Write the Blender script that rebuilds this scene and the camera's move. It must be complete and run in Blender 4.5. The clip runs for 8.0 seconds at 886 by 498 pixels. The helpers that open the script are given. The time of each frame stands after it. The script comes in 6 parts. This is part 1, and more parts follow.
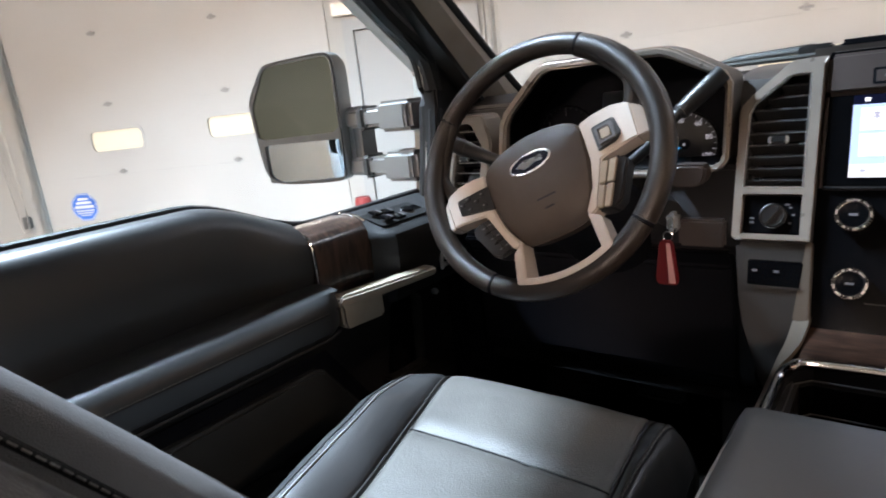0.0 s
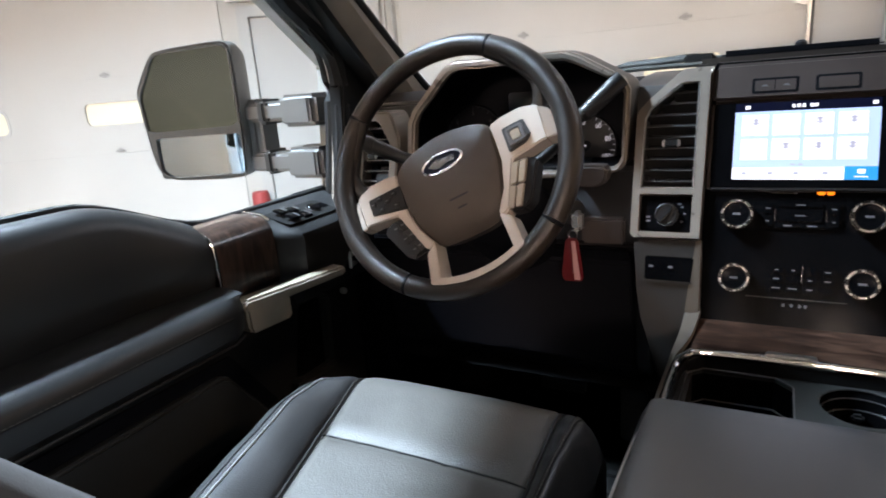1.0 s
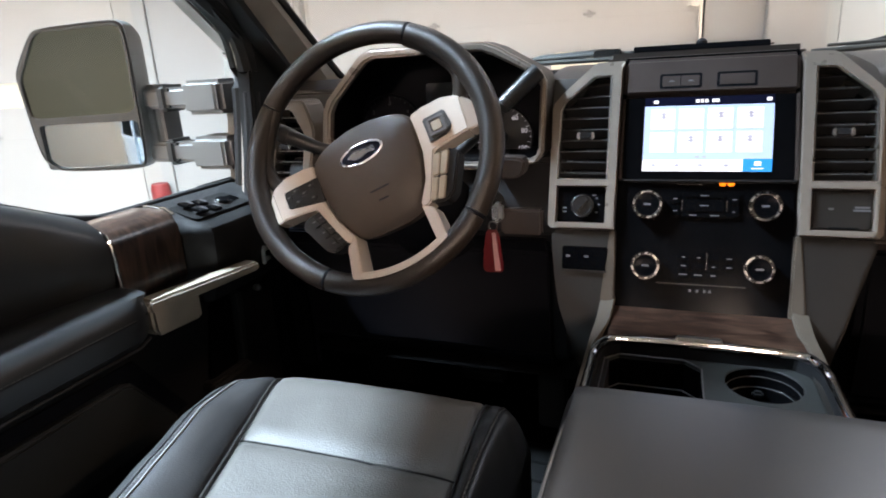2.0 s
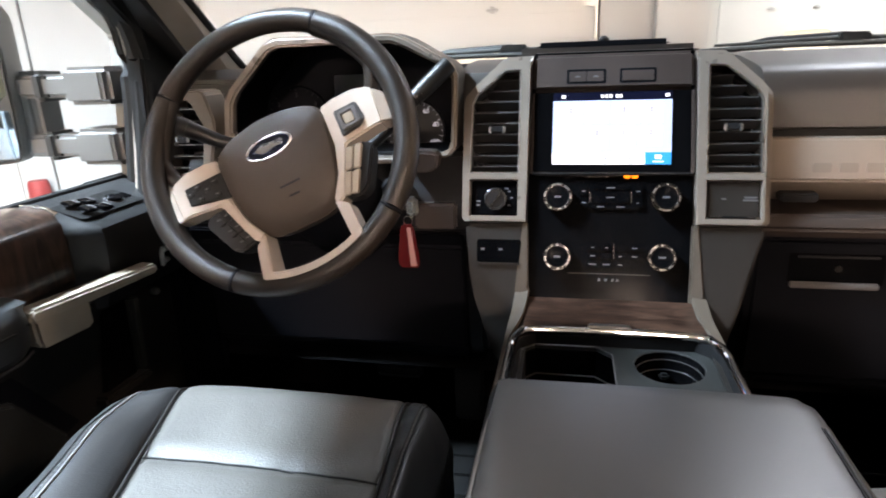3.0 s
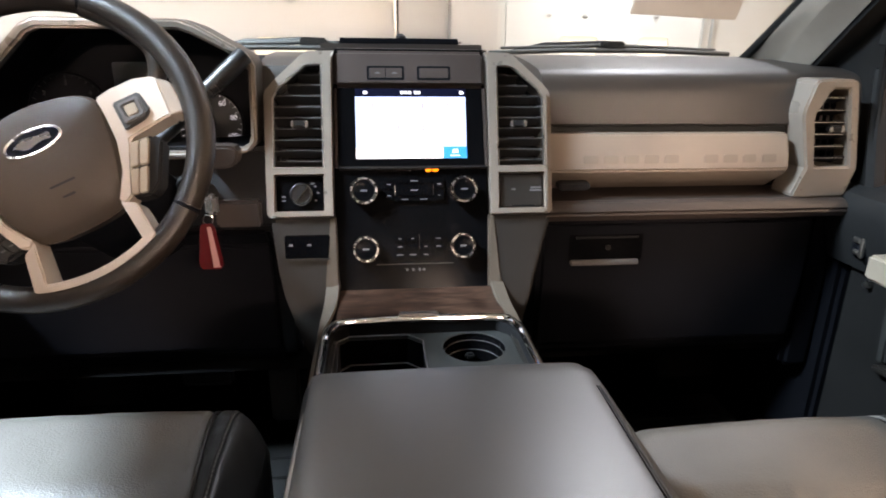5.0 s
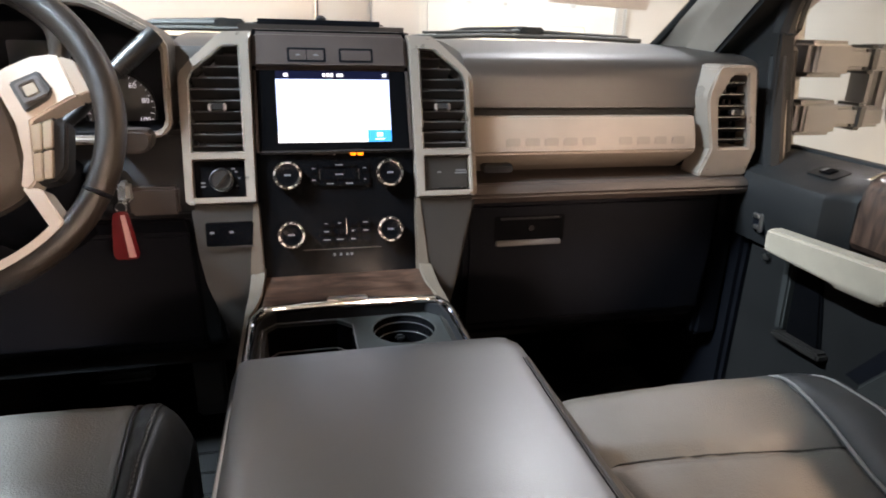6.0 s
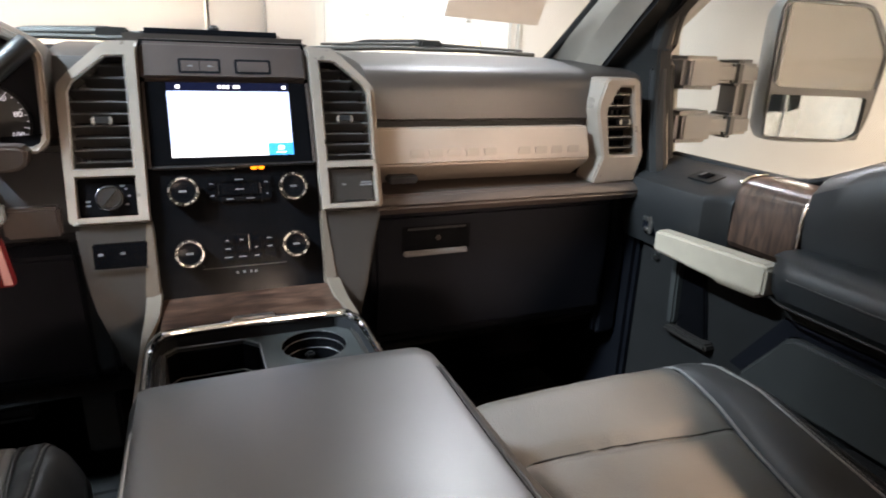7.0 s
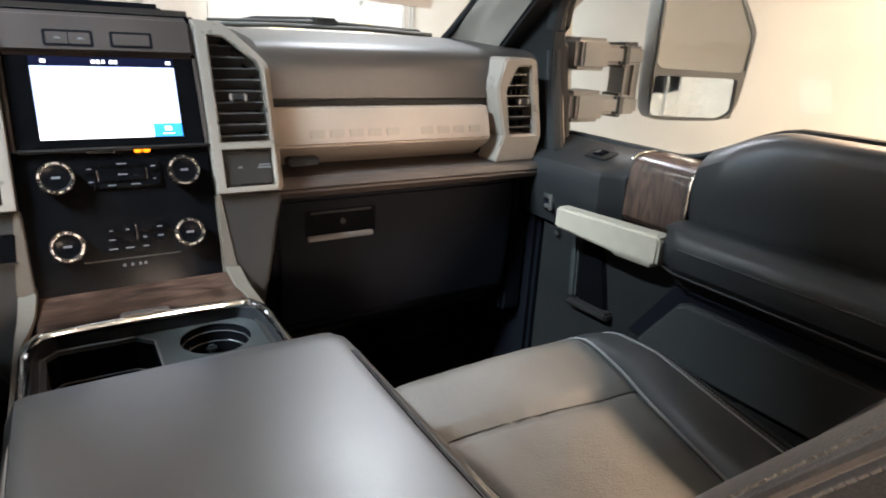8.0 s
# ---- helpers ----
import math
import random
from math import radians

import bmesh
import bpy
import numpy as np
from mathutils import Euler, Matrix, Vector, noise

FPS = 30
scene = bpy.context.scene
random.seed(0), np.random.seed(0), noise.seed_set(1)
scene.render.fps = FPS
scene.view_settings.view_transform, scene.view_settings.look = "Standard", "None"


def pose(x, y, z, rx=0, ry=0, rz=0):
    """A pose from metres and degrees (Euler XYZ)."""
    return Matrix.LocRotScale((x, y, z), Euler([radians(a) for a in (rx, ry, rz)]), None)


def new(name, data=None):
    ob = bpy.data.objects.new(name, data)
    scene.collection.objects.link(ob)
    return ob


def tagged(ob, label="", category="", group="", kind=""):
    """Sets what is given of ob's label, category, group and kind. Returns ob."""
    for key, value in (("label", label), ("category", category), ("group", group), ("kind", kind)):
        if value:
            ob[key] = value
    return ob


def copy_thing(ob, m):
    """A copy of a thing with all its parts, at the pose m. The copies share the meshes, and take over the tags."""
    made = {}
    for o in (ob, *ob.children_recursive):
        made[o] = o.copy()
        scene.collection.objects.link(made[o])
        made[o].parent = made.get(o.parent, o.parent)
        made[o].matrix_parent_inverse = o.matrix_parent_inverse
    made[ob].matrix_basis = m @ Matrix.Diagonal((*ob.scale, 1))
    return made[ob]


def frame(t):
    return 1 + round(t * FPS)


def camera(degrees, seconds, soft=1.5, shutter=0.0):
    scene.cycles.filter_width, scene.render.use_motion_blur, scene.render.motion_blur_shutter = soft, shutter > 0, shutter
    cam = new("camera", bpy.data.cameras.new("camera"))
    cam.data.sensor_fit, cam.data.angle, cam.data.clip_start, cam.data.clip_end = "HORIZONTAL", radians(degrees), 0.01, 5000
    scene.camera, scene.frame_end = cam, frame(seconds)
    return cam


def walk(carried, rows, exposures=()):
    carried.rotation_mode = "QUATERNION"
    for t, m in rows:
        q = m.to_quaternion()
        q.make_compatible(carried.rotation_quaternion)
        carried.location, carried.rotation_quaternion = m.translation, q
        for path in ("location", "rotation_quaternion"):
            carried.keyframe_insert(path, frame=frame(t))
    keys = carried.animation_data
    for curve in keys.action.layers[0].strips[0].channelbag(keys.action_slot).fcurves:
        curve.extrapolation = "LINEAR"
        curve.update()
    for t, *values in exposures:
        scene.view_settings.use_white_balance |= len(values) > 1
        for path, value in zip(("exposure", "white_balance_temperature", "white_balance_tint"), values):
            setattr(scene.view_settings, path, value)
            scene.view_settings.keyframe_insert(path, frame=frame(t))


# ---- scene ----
cam = camera(72.06, 8.0, soft=1.8, shutter=0.4)


def view(x, y, z, yaw, pitch, roll):
    return pose(x, y, z, 90 + pitch, 0, yaw) @ pose(0, 0, 0, 0, 0, roll)


PATH = [
    (0.0, view(-0.0198, -0.9325, 0.8045, 38.79, -13.93, -6.54)),
    (0.5, view(-0.0316, -0.9328, 0.8120, 33.93, -14.37, -5.87)),
    (1.0, view(-0.0381, -0.9332, 0.8121, 29.29, -15.39, -4.77)),
    (1.5, view(-0.0463, -0.9280, 0.8119, 24.90, -16.20, -4.00)),
    (3.0, view(-0.0695, -0.9143, 0.8077, 11.88, -17.67, -2.10)),
    (3.5, view(-0.0705, -0.9033, 0.8123, 6.62, -18.12, -1.47)),
    (4.0, view(-0.0687, -0.9030, 0.8121, 2.71, -18.40, -0.70)),
    (4.5, view(-0.0668, -0.9141, 0.8143, -2.08, -18.04, 0.34)),
    (5.0, view(-0.0634, -0.9220, 0.8112, -6.47, -18.52, 0.65)),
    (6.5, view(-0.0655, -0.9314, 0.8048, -17.79, -19.55, 1.98)),
    (7.0, view(-0.0668, -0.9313, 0.8058, -22.85, -18.21, 2.12)),
    (7.5, view(-0.0681, -0.9240, 0.7996, -28.03, -18.56, 2.51)),
    (8.0, view(-0.0710, -0.9167, 0.7944, -32.71, -19.14, 3.05)),
]
walk(cam, PATH, exposures=[(0.0, 0.03, 6800, 26), (1.5, -0.04, 6850, 25), (3.0, 0.44, 7050, 26), (5.0, 0.55, 7350, 27), (6.5, 0.82, 7350, 26), (7.0, 0.86, 7250, 25), (8.0, 0.90, 7100, 22)])

# ---- world and lights ----
world = bpy.data.worlds.new("workshop_air")
scene.world = world
world.use_nodes = True
world.node_tree.nodes["Background"].inputs[0].default_value = (0.55, 0.6, 0.7, 1)
world.node_tree.nodes["Background"].inputs[1].default_value = 0.05

CEIL = 3.3      # workshop ceiling
GROUND = -0.62  # workshop floor; the cab floor is z = 0


def area_light(x, y, w, h, watts, colour):
    data = bpy.data.lights.new("tube_light", "AREA")
    data.shape, data.size, data.size_y, data.energy, data.color = "RECTANGLE", w, h, watts, colour
    data.spread = radians(125)
    ob = new("tube_light", data)
    ob.matrix_world = pose(x, y, CEIL - 0.13, 0, 0, 0)
    return ob


COOL, WARM = (0.80, 0.92, 1.0), (1.0, 0.86, 0.68)
# all unseen: the first two follow seat shadows, the rest are added fill
LAMPS = [(-2.3, -0.5, (0.57, 0.84, 1.0), 500), (3.8, 0.4, (1.0, 0.80, 0.56), 205), (-1.2, 1.7, COOL, 12), (1.7, 2.4, (0.74, 0.90, 1.0), 62), (2.6, 5.4, (0.72, 0.93, 1.0), 95),
         (-2.4, -4.6, WARM, 130), (0.2, -5.2, WARM, 170), (2.8, -4.6, WARM, 130), (3.4, 6.0, COOL, 55), (-4.6, -2.0, WARM, 60), (4.0, -2.2, (1.0, 0.80, 0.56), 115)]
for lx, ly, lc, lw in LAMPS:
    area_light(lx, ly, 0.22, 1.2, lw, lc)
# added unseen battens on the rear wall shine forward through the cab's back window
REAR_FILL_LAMPS = [(-2.4, 125), (-1.2, 32), (1.2, 32), (2.4, 125)]
for lx, lw in REAR_FILL_LAMPS:
    wl = area_light(lx, -6.84, 1.2, 0.22, lw, WARM)
    wl.matrix_world = pose(lx, -6.84, 2.15, 74, 0, 0)


# ---- materials ----
def mat(name, base, rough=0.5, metal=0.0, var=0.15, scale=12.0, fine=350.0, bump=0.15, spec=0.5, coat=0.0, rough_var=0.08):
    m = bpy.data.materials.new(name)
    m.use_nodes = True
    nt = m.node_tree
    p = nt.nodes["Principled BSDF"]
    co = nt.nodes.new("ShaderNodeTexCoord")
    big, small = nt.nodes.new("ShaderNodeTexNoise"), nt.nodes.new("ShaderNodeTexNoise")
    big.inputs["Scale"].default_value, big.inputs["Detail"].default_value = scale, 5
    small.inputs["Scale"].default_value, small.inputs["Detail"].default_value = fine, 2
    for n in (big, small):
        nt.links.new(co.outputs["Object"], n.inputs["Vector"])
    ramp = nt.nodes.new("ShaderNodeMapRange")
    ramp.inputs["From Min"].default_value, ramp.inputs["From Max"].default_value = 0.3, 0.7
    ramp.inputs["To Min"].default_value, ramp.inputs["To Max"].default_value = 1 - var, 1 + var
    nt.links.new(big.outputs["Fac"], ramp.inputs["Value"])
    mix = nt.nodes.new("ShaderNodeMix")
    mix.data_type, mix.blend_type = "RGBA", "MULTIPLY"
    mix.inputs["Factor"].default_value = 1.0
    mix.inputs["A"].default_value = (*base, 1)
    nt.links.new(ramp.outputs["Result"], mix.inputs["B"])
    nt.links.new(mix.outputs["Result"], p.inputs["Base Color"])
    rr = nt.nodes.new("ShaderNodeMapRange")
    rr.inputs["To Min"].default_value, rr.inputs["To Max"].default_value = max(0.02, rough - rough_var), min(1, rough + rough_var)
    nt.links.new(big.outputs["Fac"], rr.inputs["Value"])
    nt.links.new(rr.outputs["Result"], p.inputs["Roughness"])
    p.inputs["Metallic"].default_value = metal
    p.inputs["Specular IOR Level"].default_value = spec
    p.inputs["Coat Weight"].default_value = coat
    if bump:
        bn = nt.nodes.new("ShaderNodeBump")
        bn.inputs["Strength"].default_value, bn.inputs["Distance"].default_value = bump, 0.002
        nt.links.new(small.outputs["Fac"], bn.inputs["Height"])
        nt.links.new(bn.outputs["Normal"], p.inputs["Normal"])
    return m


def leather(name, base, rough=0.42, cell=420.0, bump=0.25, wrinkle=0.6, var=0.12, rough_var=0.06, spec=0.5):
    m = mat(name, base, rough, 0, var, 9, cell, bump, spec, rough_var=rough_var)
    nt = m.node_tree
    vor = nt.nodes.new("ShaderNodeTexVoronoi")
    vor.inputs["Scale"].default_value = cell
    wr = nt.nodes.new("ShaderNodeTexNoise")
    wr.inputs["Scale"].default_value, wr.inputs["Detail"].default_value = 22, 4
    add = nt.nodes.new("ShaderNodeMath")
    add.operation = "MULTIPLY_ADD"
    add.inputs[1].default_value = wrinkle
    co = [n for n in nt.nodes if n.type == "TEX_COORD"][0]
    for n in (vor, wr):
        nt.links.new(co.outputs["Object"], n.inputs["Vector"])
    nt.links.new(wr.outputs["Fac"], add.inputs[0])
    nt.links.new(vor.outputs["Distance"], add.inputs[2])
    bn = [n for n in nt.nodes if n.type == "BUMP"][0]
    nt.links.new(add.outputs[0], bn.inputs["Height"])
    return m


def wood(name, dark, light, rough=0.3, stretch=(9, 70, 70)):
    m = mat(name, light, rough, 0, 0.2, 6, 500, 0.05, coat=0.3)
    nt = m.node_tree
    p = nt.nodes["Principled BSDF"]
    co = [n for n in nt.nodes if n.type == "TEX_COORD"][0]
    mp = nt.nodes.new("ShaderNodeMapping")
    mp.inputs["Scale"].default_value = stretch
    wv = nt.nodes.new("ShaderNodeTexNoise")
    wv.inputs["Scale"].default_value, wv.inputs["Detail"].default_value, wv.inputs["Distortion"].default_value = 1.3, 8, 1.2
    cr = nt.nodes.new("ShaderNodeValToRGB")
    cr.color_ramp.elements[0].color, cr.color_ramp.elements[0].position = (*dark, 1), 0.38
    cr.color_ramp.elements[1].color, cr.color_ramp.elements[1].position = (*light, 1), 0.66
    nt.links.new(co.outputs["Object"], mp.inputs["Vector"])
    nt.links.new(mp.outputs["Vector"], wv.inputs["Vector"])
    nt.links.new(wv.outputs["Fac"], cr.inputs["Fac"])
    nt.links.new(cr.outputs["Color"], p.inputs["Base Color"])
    return m


def glow(name, colour, strength):
    m = bpy.data.materials.new(name)
    m.use_nodes = True
    p = m.node_tree.nodes["Principled BSDF"]
    p.inputs["Base Color"].default_value = (*[c * 0.5 for c in colour], 1)
    p.inputs["Emission Color"].default_value = (*colour, 1)
    p.inputs["Emission Strength"].default_value = strength
    p.inputs["Roughness"].default_value = 0.2
    return m


def pane(name, tint, gloss=1.0):
    """Thin clear glass: clear with a faint sheen."""
    m = bpy.data.materials.new(name)
    m.use_nodes = True
    nt = m.node_tree
    out = nt.nodes["Material Output"]
    nt.nodes.remove(nt.nodes["Principled BSDF"])
    tr, gl, mx = (nt.nodes.new("ShaderNode" + k) for k in ("BsdfTransparent", "BsdfGlossy", "MixShader"))
    tr.inputs[0].default_value = (*tint, 1)
    gl.inputs["Roughness"].default_value = 0.02
    mx.inputs[0].default_value = 0.02 * gloss
    nt.links.new(tr.outputs[0], mx.inputs[1])
    nt.links.new(gl.outputs[0], mx.inputs[2])
    nt.links.new(mx.outputs[0], out.inputs["Surface"])
    return m


BLACK = mat("soft_black_plastic", (0.0055, 0.006, 0.0082), 0.62, bump=0.25, fine=900, spec=0.06)
BLACK_SATIN = mat("satin_black_plastic", (0.013, 0.013, 0.014), 0.42, bump=0.1, fine=900, spec=0.3)
PIANO = mat("gloss_black_plastic", (0.003, 0.003, 0.0035), 0.17, var=0.3, bump=0.02, spec=0.05)
DASH = leather("charcoal_dash_skin", (0.027, 0.0222, 0.0195), 0.42, 900, 0.03, 0.04, 0.06, 0.01, spec=0.7)
GREY_TRIM = mat("dark_grey_trim_plastic", (0.0165, 0.0142, 0.0126), 0.5, bump=0.2, fine=900, spec=0.35)
UPPER_PANEL = mat("dark_brown_panel", (0.050, 0.0365, 0.032), 0.45, bump=0.12, fine=900, spec=0.35)
PANEL_BROWN = mat("brown_grey_panel", (0.042, 0.031, 0.0265), 0.42, bump=0.12, fine=900)
SILVER = mat("satin_silver_paint", (0.53, 0.462, 0.40), 0.36, 0.1, 0.05, 30, 1500, 0.03)
TAUPE = mat("taupe_metallic_strip", (0.225, 0.183, 0.150), 0.42, 0.1, 0.06, 14, 1500, 0.03)
CHROME = mat("chrome", (0.82, 0.8, 0.77), 0.09, 1.0, 0.03, 40, 300, 0.0)
DULL_CHROME = mat("satin_metal", (0.6, 0.58, 0.55), 0.28, 1.0, 0.05, 40, 900, 0.02)
WHEEL_LEATHER = leather("wheel_leather", (0.0185, 0.0135, 0.0108), 0.33, 900, 0.2, spec=0.45)
HUB_SKIN = mat("airbag_cover_skin", (0.054, 0.0415, 0.033), 0.42, bump=0.25, fine=1100, spec=0.35)
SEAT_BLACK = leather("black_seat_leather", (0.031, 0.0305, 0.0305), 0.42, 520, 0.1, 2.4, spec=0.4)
# same black leather, lightened for the light the seat panels catch
SEAT_LIT = leather("lit_smooth_leather", (0.108, 0.102, 0.093), 0.42, 480, 0.2, 3.6, spec=0.26)
LID = leather("armrest_lid_leather", (0.0115, 0.0120, 0.0122), 0.36, 800, 0.05, 0.3, spec=1.0)
LID.node_tree.nodes["Principled BSDF"].inputs["Coat Weight"].default_value = 0.5
LID.node_tree.nodes["Principled BSDF"].inputs["Coat Roughness"].default_value = 0.44
THREAD = mat("grey_thread", (0.17, 0.16, 0.15), 0.7, var=0.3, scale=300, bump=0.2)
DOOR_SKIN = leather("door_panel_skin", (0.021, 0.0212, 0.0215), 0.38, 900, 0.06, 0.04, 0.05, 0.01, spec=0.6)
POD_SKIN = mat("door_pod_plastic", (0.015, 0.0152, 0.0155), 0.40, bump=0.2, fine=900, spec=0.4)
# lighter than the hard plastic: light on the insert put into its colour
DOOR_INSERT = mat("door_insert_vinyl", (0.028, 0.0288, 0.0275), 0.5, bump=0.25, fine=900, spec=0.25)
DOOR_HARD = mat("door_hard_plastic", (0.0115, 0.0112, 0.011), 0.5, bump=0.3, fine=800, spec=0.15)
POD = mat("satin_silver_pod", (0.265, 0.224, 0.190), 0.30, 0.25, 0.05, 30, 1500, 0.03)
SLAT = mat("vent_slat_plastic", (0.055, 0.053, 0.052), 0.4, bump=0.05)
DOOR_WOOD = wood("dark_wood_grain_upright", (0.02, 0.011, 0.008), (0.085, 0.048, 0.034), stretch=(45, 45, 7))
WOOD = wood("dark_wood_grain", (0.014, 0.0065, 0.0045), (0.070, 0.036, 0.024), stretch=(14, 60, 60))
CARPET = mat("black_carpet", (0.005, 0.005, 0.0055), 0.95, var=0.4, scale=60, fine=700, bump=0.8, spec=0.1)
RUBBER = mat("black_rubber", (0.010, 0.010, 0.010), 0.6, bump=0.1, spec=0.25)
PILLAR = mat("grey_pillar_trim", (0.26, 0.222, 0.187), 0.48, bump=0.15, fine=900)
PILLAR_DARK = mat("dark_pillar_trim", (0.009, 0.009, 0.009), 0.6, bump=0.15, fine=900, spec=0.15)
HEADLINER = mat("grey_headliner_cloth", (0.15, 0.145, 0.135), 0.95, var=0.1, fine=900, bump=0.4)
MIRROR_GREY = mat("grey_mirror_plastic", (0.14, 0.136, 0.133), 0.5, bump=0.3, fine=900)
# mirror plastic's grey, raised for light falling on the window frame
SAIL = mat("lit_frame_plastic", (0.26, 0.25, 0.235), 0.55, bump=0.2, fine=900)
MIRROR_TINT = mat("dimmed_mirror_glass", (0.15, 0.185, 0.175), 0.02, 1.0, 0.0, 5, 100, 0.0, rough_var=0.0)
MIRROR_GLASS = mat("mirror_glass", (0.25, 0.25, 0.24), 0.02, 1.0, 0.0, 5, 100, 0.0, rough_var=0.0)
MIRROR_CLEAR = mat("convex_mirror_glass", (0.8, 0.9, 0.98), 0.02, 1.0, 0.0, 5, 100, 0.0, rough_var=0.0)
BEZEL_GREY = mat("dark_grey_bezel", (0.03, 0.03, 0.03), 0.5, bump=0.1, fine=900)
WINDOW = pane("clear_window_glass", (0.96, 0.98, 0.96))
TINTED = pane("tinted_window_glass", (0.45, 0.52, 0.44), 2.0)
BODY = mat("white_body_paint", (0.62, 0.63, 0.64), 0.25, var=0.1, coat=0.6, bump=0.0)
RED = mat("red_tag_plastic", (0.085, 0.006, 0.008), 0.22, bump=0.03)
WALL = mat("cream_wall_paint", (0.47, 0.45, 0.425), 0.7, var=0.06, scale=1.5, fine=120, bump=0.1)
# cream wall paint, darkened to offset the strong lamp beside that wall
SIDE_WALL = mat("dimmed_wall_paint", (0.36, 0.352, 0.332), 0.7, var=0.08, scale=1.5, fine=120, bump=0.1)
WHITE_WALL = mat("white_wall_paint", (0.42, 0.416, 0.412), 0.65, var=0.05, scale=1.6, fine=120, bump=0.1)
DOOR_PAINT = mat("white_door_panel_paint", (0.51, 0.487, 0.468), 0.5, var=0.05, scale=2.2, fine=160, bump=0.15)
# darkened so the unseen ceiling bounces less light; also on the lamp housings
CEILING_PAINT = mat("dimmed_ceiling_paint", (0.26, 0.26, 0.255), 0.8, var=0.05, scale=1, fine=90, bump=0.1)
CONCRETE = mat("painted_concrete", (0.24, 0.245, 0.25), 0.5, var=0.2, scale=1.2, fine=60, bump=0.25)
GALV = mat("galvanised_steel", (0.5, 0.5, 0.49), 0.4, 0.7, 0.12, 14, 200, 0.05)
# emission stands in for daylight through the yellowed plastic
LITE = glow("daylit_yellowed_window", (1.0, 0.92, 0.72), 0.60)
OLD_STEEL = mat("weathered_steel", (0.33, 0.32, 0.31), 0.5, 0.4, 0.15, 30, 300, 0.05)
TRAY = mat("grey_tray_plastic", (0.026, 0.0275, 0.0265), 0.36, bump=0.08, fine=900, spec=0.3)
RAIL = mat("taupe_console_rail", (0.105, 0.084, 0.066), 0.42, 0.1, 0.06, 14, 1500, 0.03, spec=0.25)
LATCH = mat("dark_latch_plastic", (0.10, 0.095, 0.095), 0.45, bump=0.05)
EDGE = mat("bright_trim_edge", (0.8, 0.76, 0.72), 0.3, 1.0, 0.05, 40, 900, 0.02)
# strip taupe, darkened for the shading of the raised relief
TAUPE_DARK = mat("shaded_taupe_relief", (0.19, 0.154, 0.127), 0.42, 0.1, 0.06, 14, 1500, 0.03)
HANDLE = mat("satin_handle_paint", (0.37, 0.312, 0.245), 0.38, 0.1, 0.05, 30, 1500, 0.03)
KNEE = mat("dark_knee_panel", (0.0072, 0.0072, 0.0084), 0.5, bump=0.15, fine=900, spec=0.25)
DIM_PRINT = mat("unlit_gauge_print", (0.02, 0.02, 0.022), 0.5, bump=0)
# seat black made paler so the backrest bolsters read as lit
BACK_LIT = leather("lit_bolster_leather", (0.14, 0.129, 0.125), 0.42, 520, 0.25, spec=0.35)
ARM_SKIN = leather("door_armrest_skin", (0.020, 0.0208, 0.0215), 0.40, 900, 0.06, 0.04, 0.05, 0.01, spec=0.45)
TAG_GLINT = mat("pink_tag_glint", (0.45, 0.25, 0.25), 0.3, bump=0)
WIPER = mat("weathered_wiper_rubber", (0.05, 0.05, 0.05), 0.6, bump=0.1)
LID_PIPING = mat("pale_lid_piping", (0.5, 0.48, 0.46), 0.5, bump=0.1)
PIPING = mat("pale_piping", (0.21, 0.20, 0.19), 0.5, bump=0.1)
KNOB_RING = mat("dark_chrome_ring", (0.2, 0.2, 0.2), 0.25, 1.0, 0.2, 160, 900, 0.05)
GRIP = mat("lever_grip_black", (0.008, 0.0078, 0.008), 0.36, bump=0.12, fine=900, spec=0.5)
BLUE = mat("blue_sticker", (0.03, 0.16, 0.62), 0.45, bump=0)
PALE = mat("white_print", (0.75, 0.76, 0.78), 0.5, bump=0)
PRINT = mat("grey_print", (0.11, 0.11, 0.118), 0.5, bump=0)
EXT_RED = mat("red_cylinder_paint", (0.32, 0.04, 0.04), 0.5, bump=0.02)
SIGN = mat("grey_fabric_panel", (0.36, 0.325, 0.305), 0.8, var=0.08, bump=0.2)
SCREEN = glow("touchscreen_lit", (0.95, 0.98, 1.0), 1.0)
SCREEN_SKY = glow("touchscreen_blue_ground", (0.50, 0.68, 1.0), 0.8)
SCREEN_BLUE = glow("touchscreen_button", (0.01, 0.28, 0.72), 1.1)
SCREEN_INK = glow("touchscreen_icon", (0.42, 0.44, 0.52), 0.95)
SCREEN_DARK = glow("touchscreen_bar", (0.004, 0.006, 0.02), 0.6)
AMBER = glow("amber_indicator", (1.0, 0.26, 0.01), 1.6)
DIAL_GLOW = glow("gauge_print_lit", (0.75, 0.8, 0.9), 0.45)
NEEDLE = glow("gauge_needle", (0.05, 0.5, 0.95), 0.9)
TFT = glow("cluster_display", (0.003, 0.006, 0.02), 0.02)


# ---- mesh helpers ----
def obj(name, b, material, parent=None, label=""):
    me = bpy.data.meshes.new(name)
    bmesh.ops.recalc_face_normals(b, faces=b.faces)
    for e in b.edges:
        e.smooth = len(e.link_faces) != 2 or e.calc_face_angle(0) < radians(34)
    for f in b.faces:
        f.smooth = True
    b.to_mesh(me)
    b.free()
    me.materials.append(material)
    ob = new(name, me)
    if parent:
        ob.parent = parent
    if label:
        ob["label"] = label
    return ob


def part(name, b, material, parent, label=""):
    return obj(name, b, material, parent, label)


def shared(name, me, m, parent):
    ob = new(name, me)
    ob.parent = parent
    ob.matrix_local = m
    return ob


def thing(name, label, category, group="", kind=""):
    return tagged(new(name), label, category, group, kind)


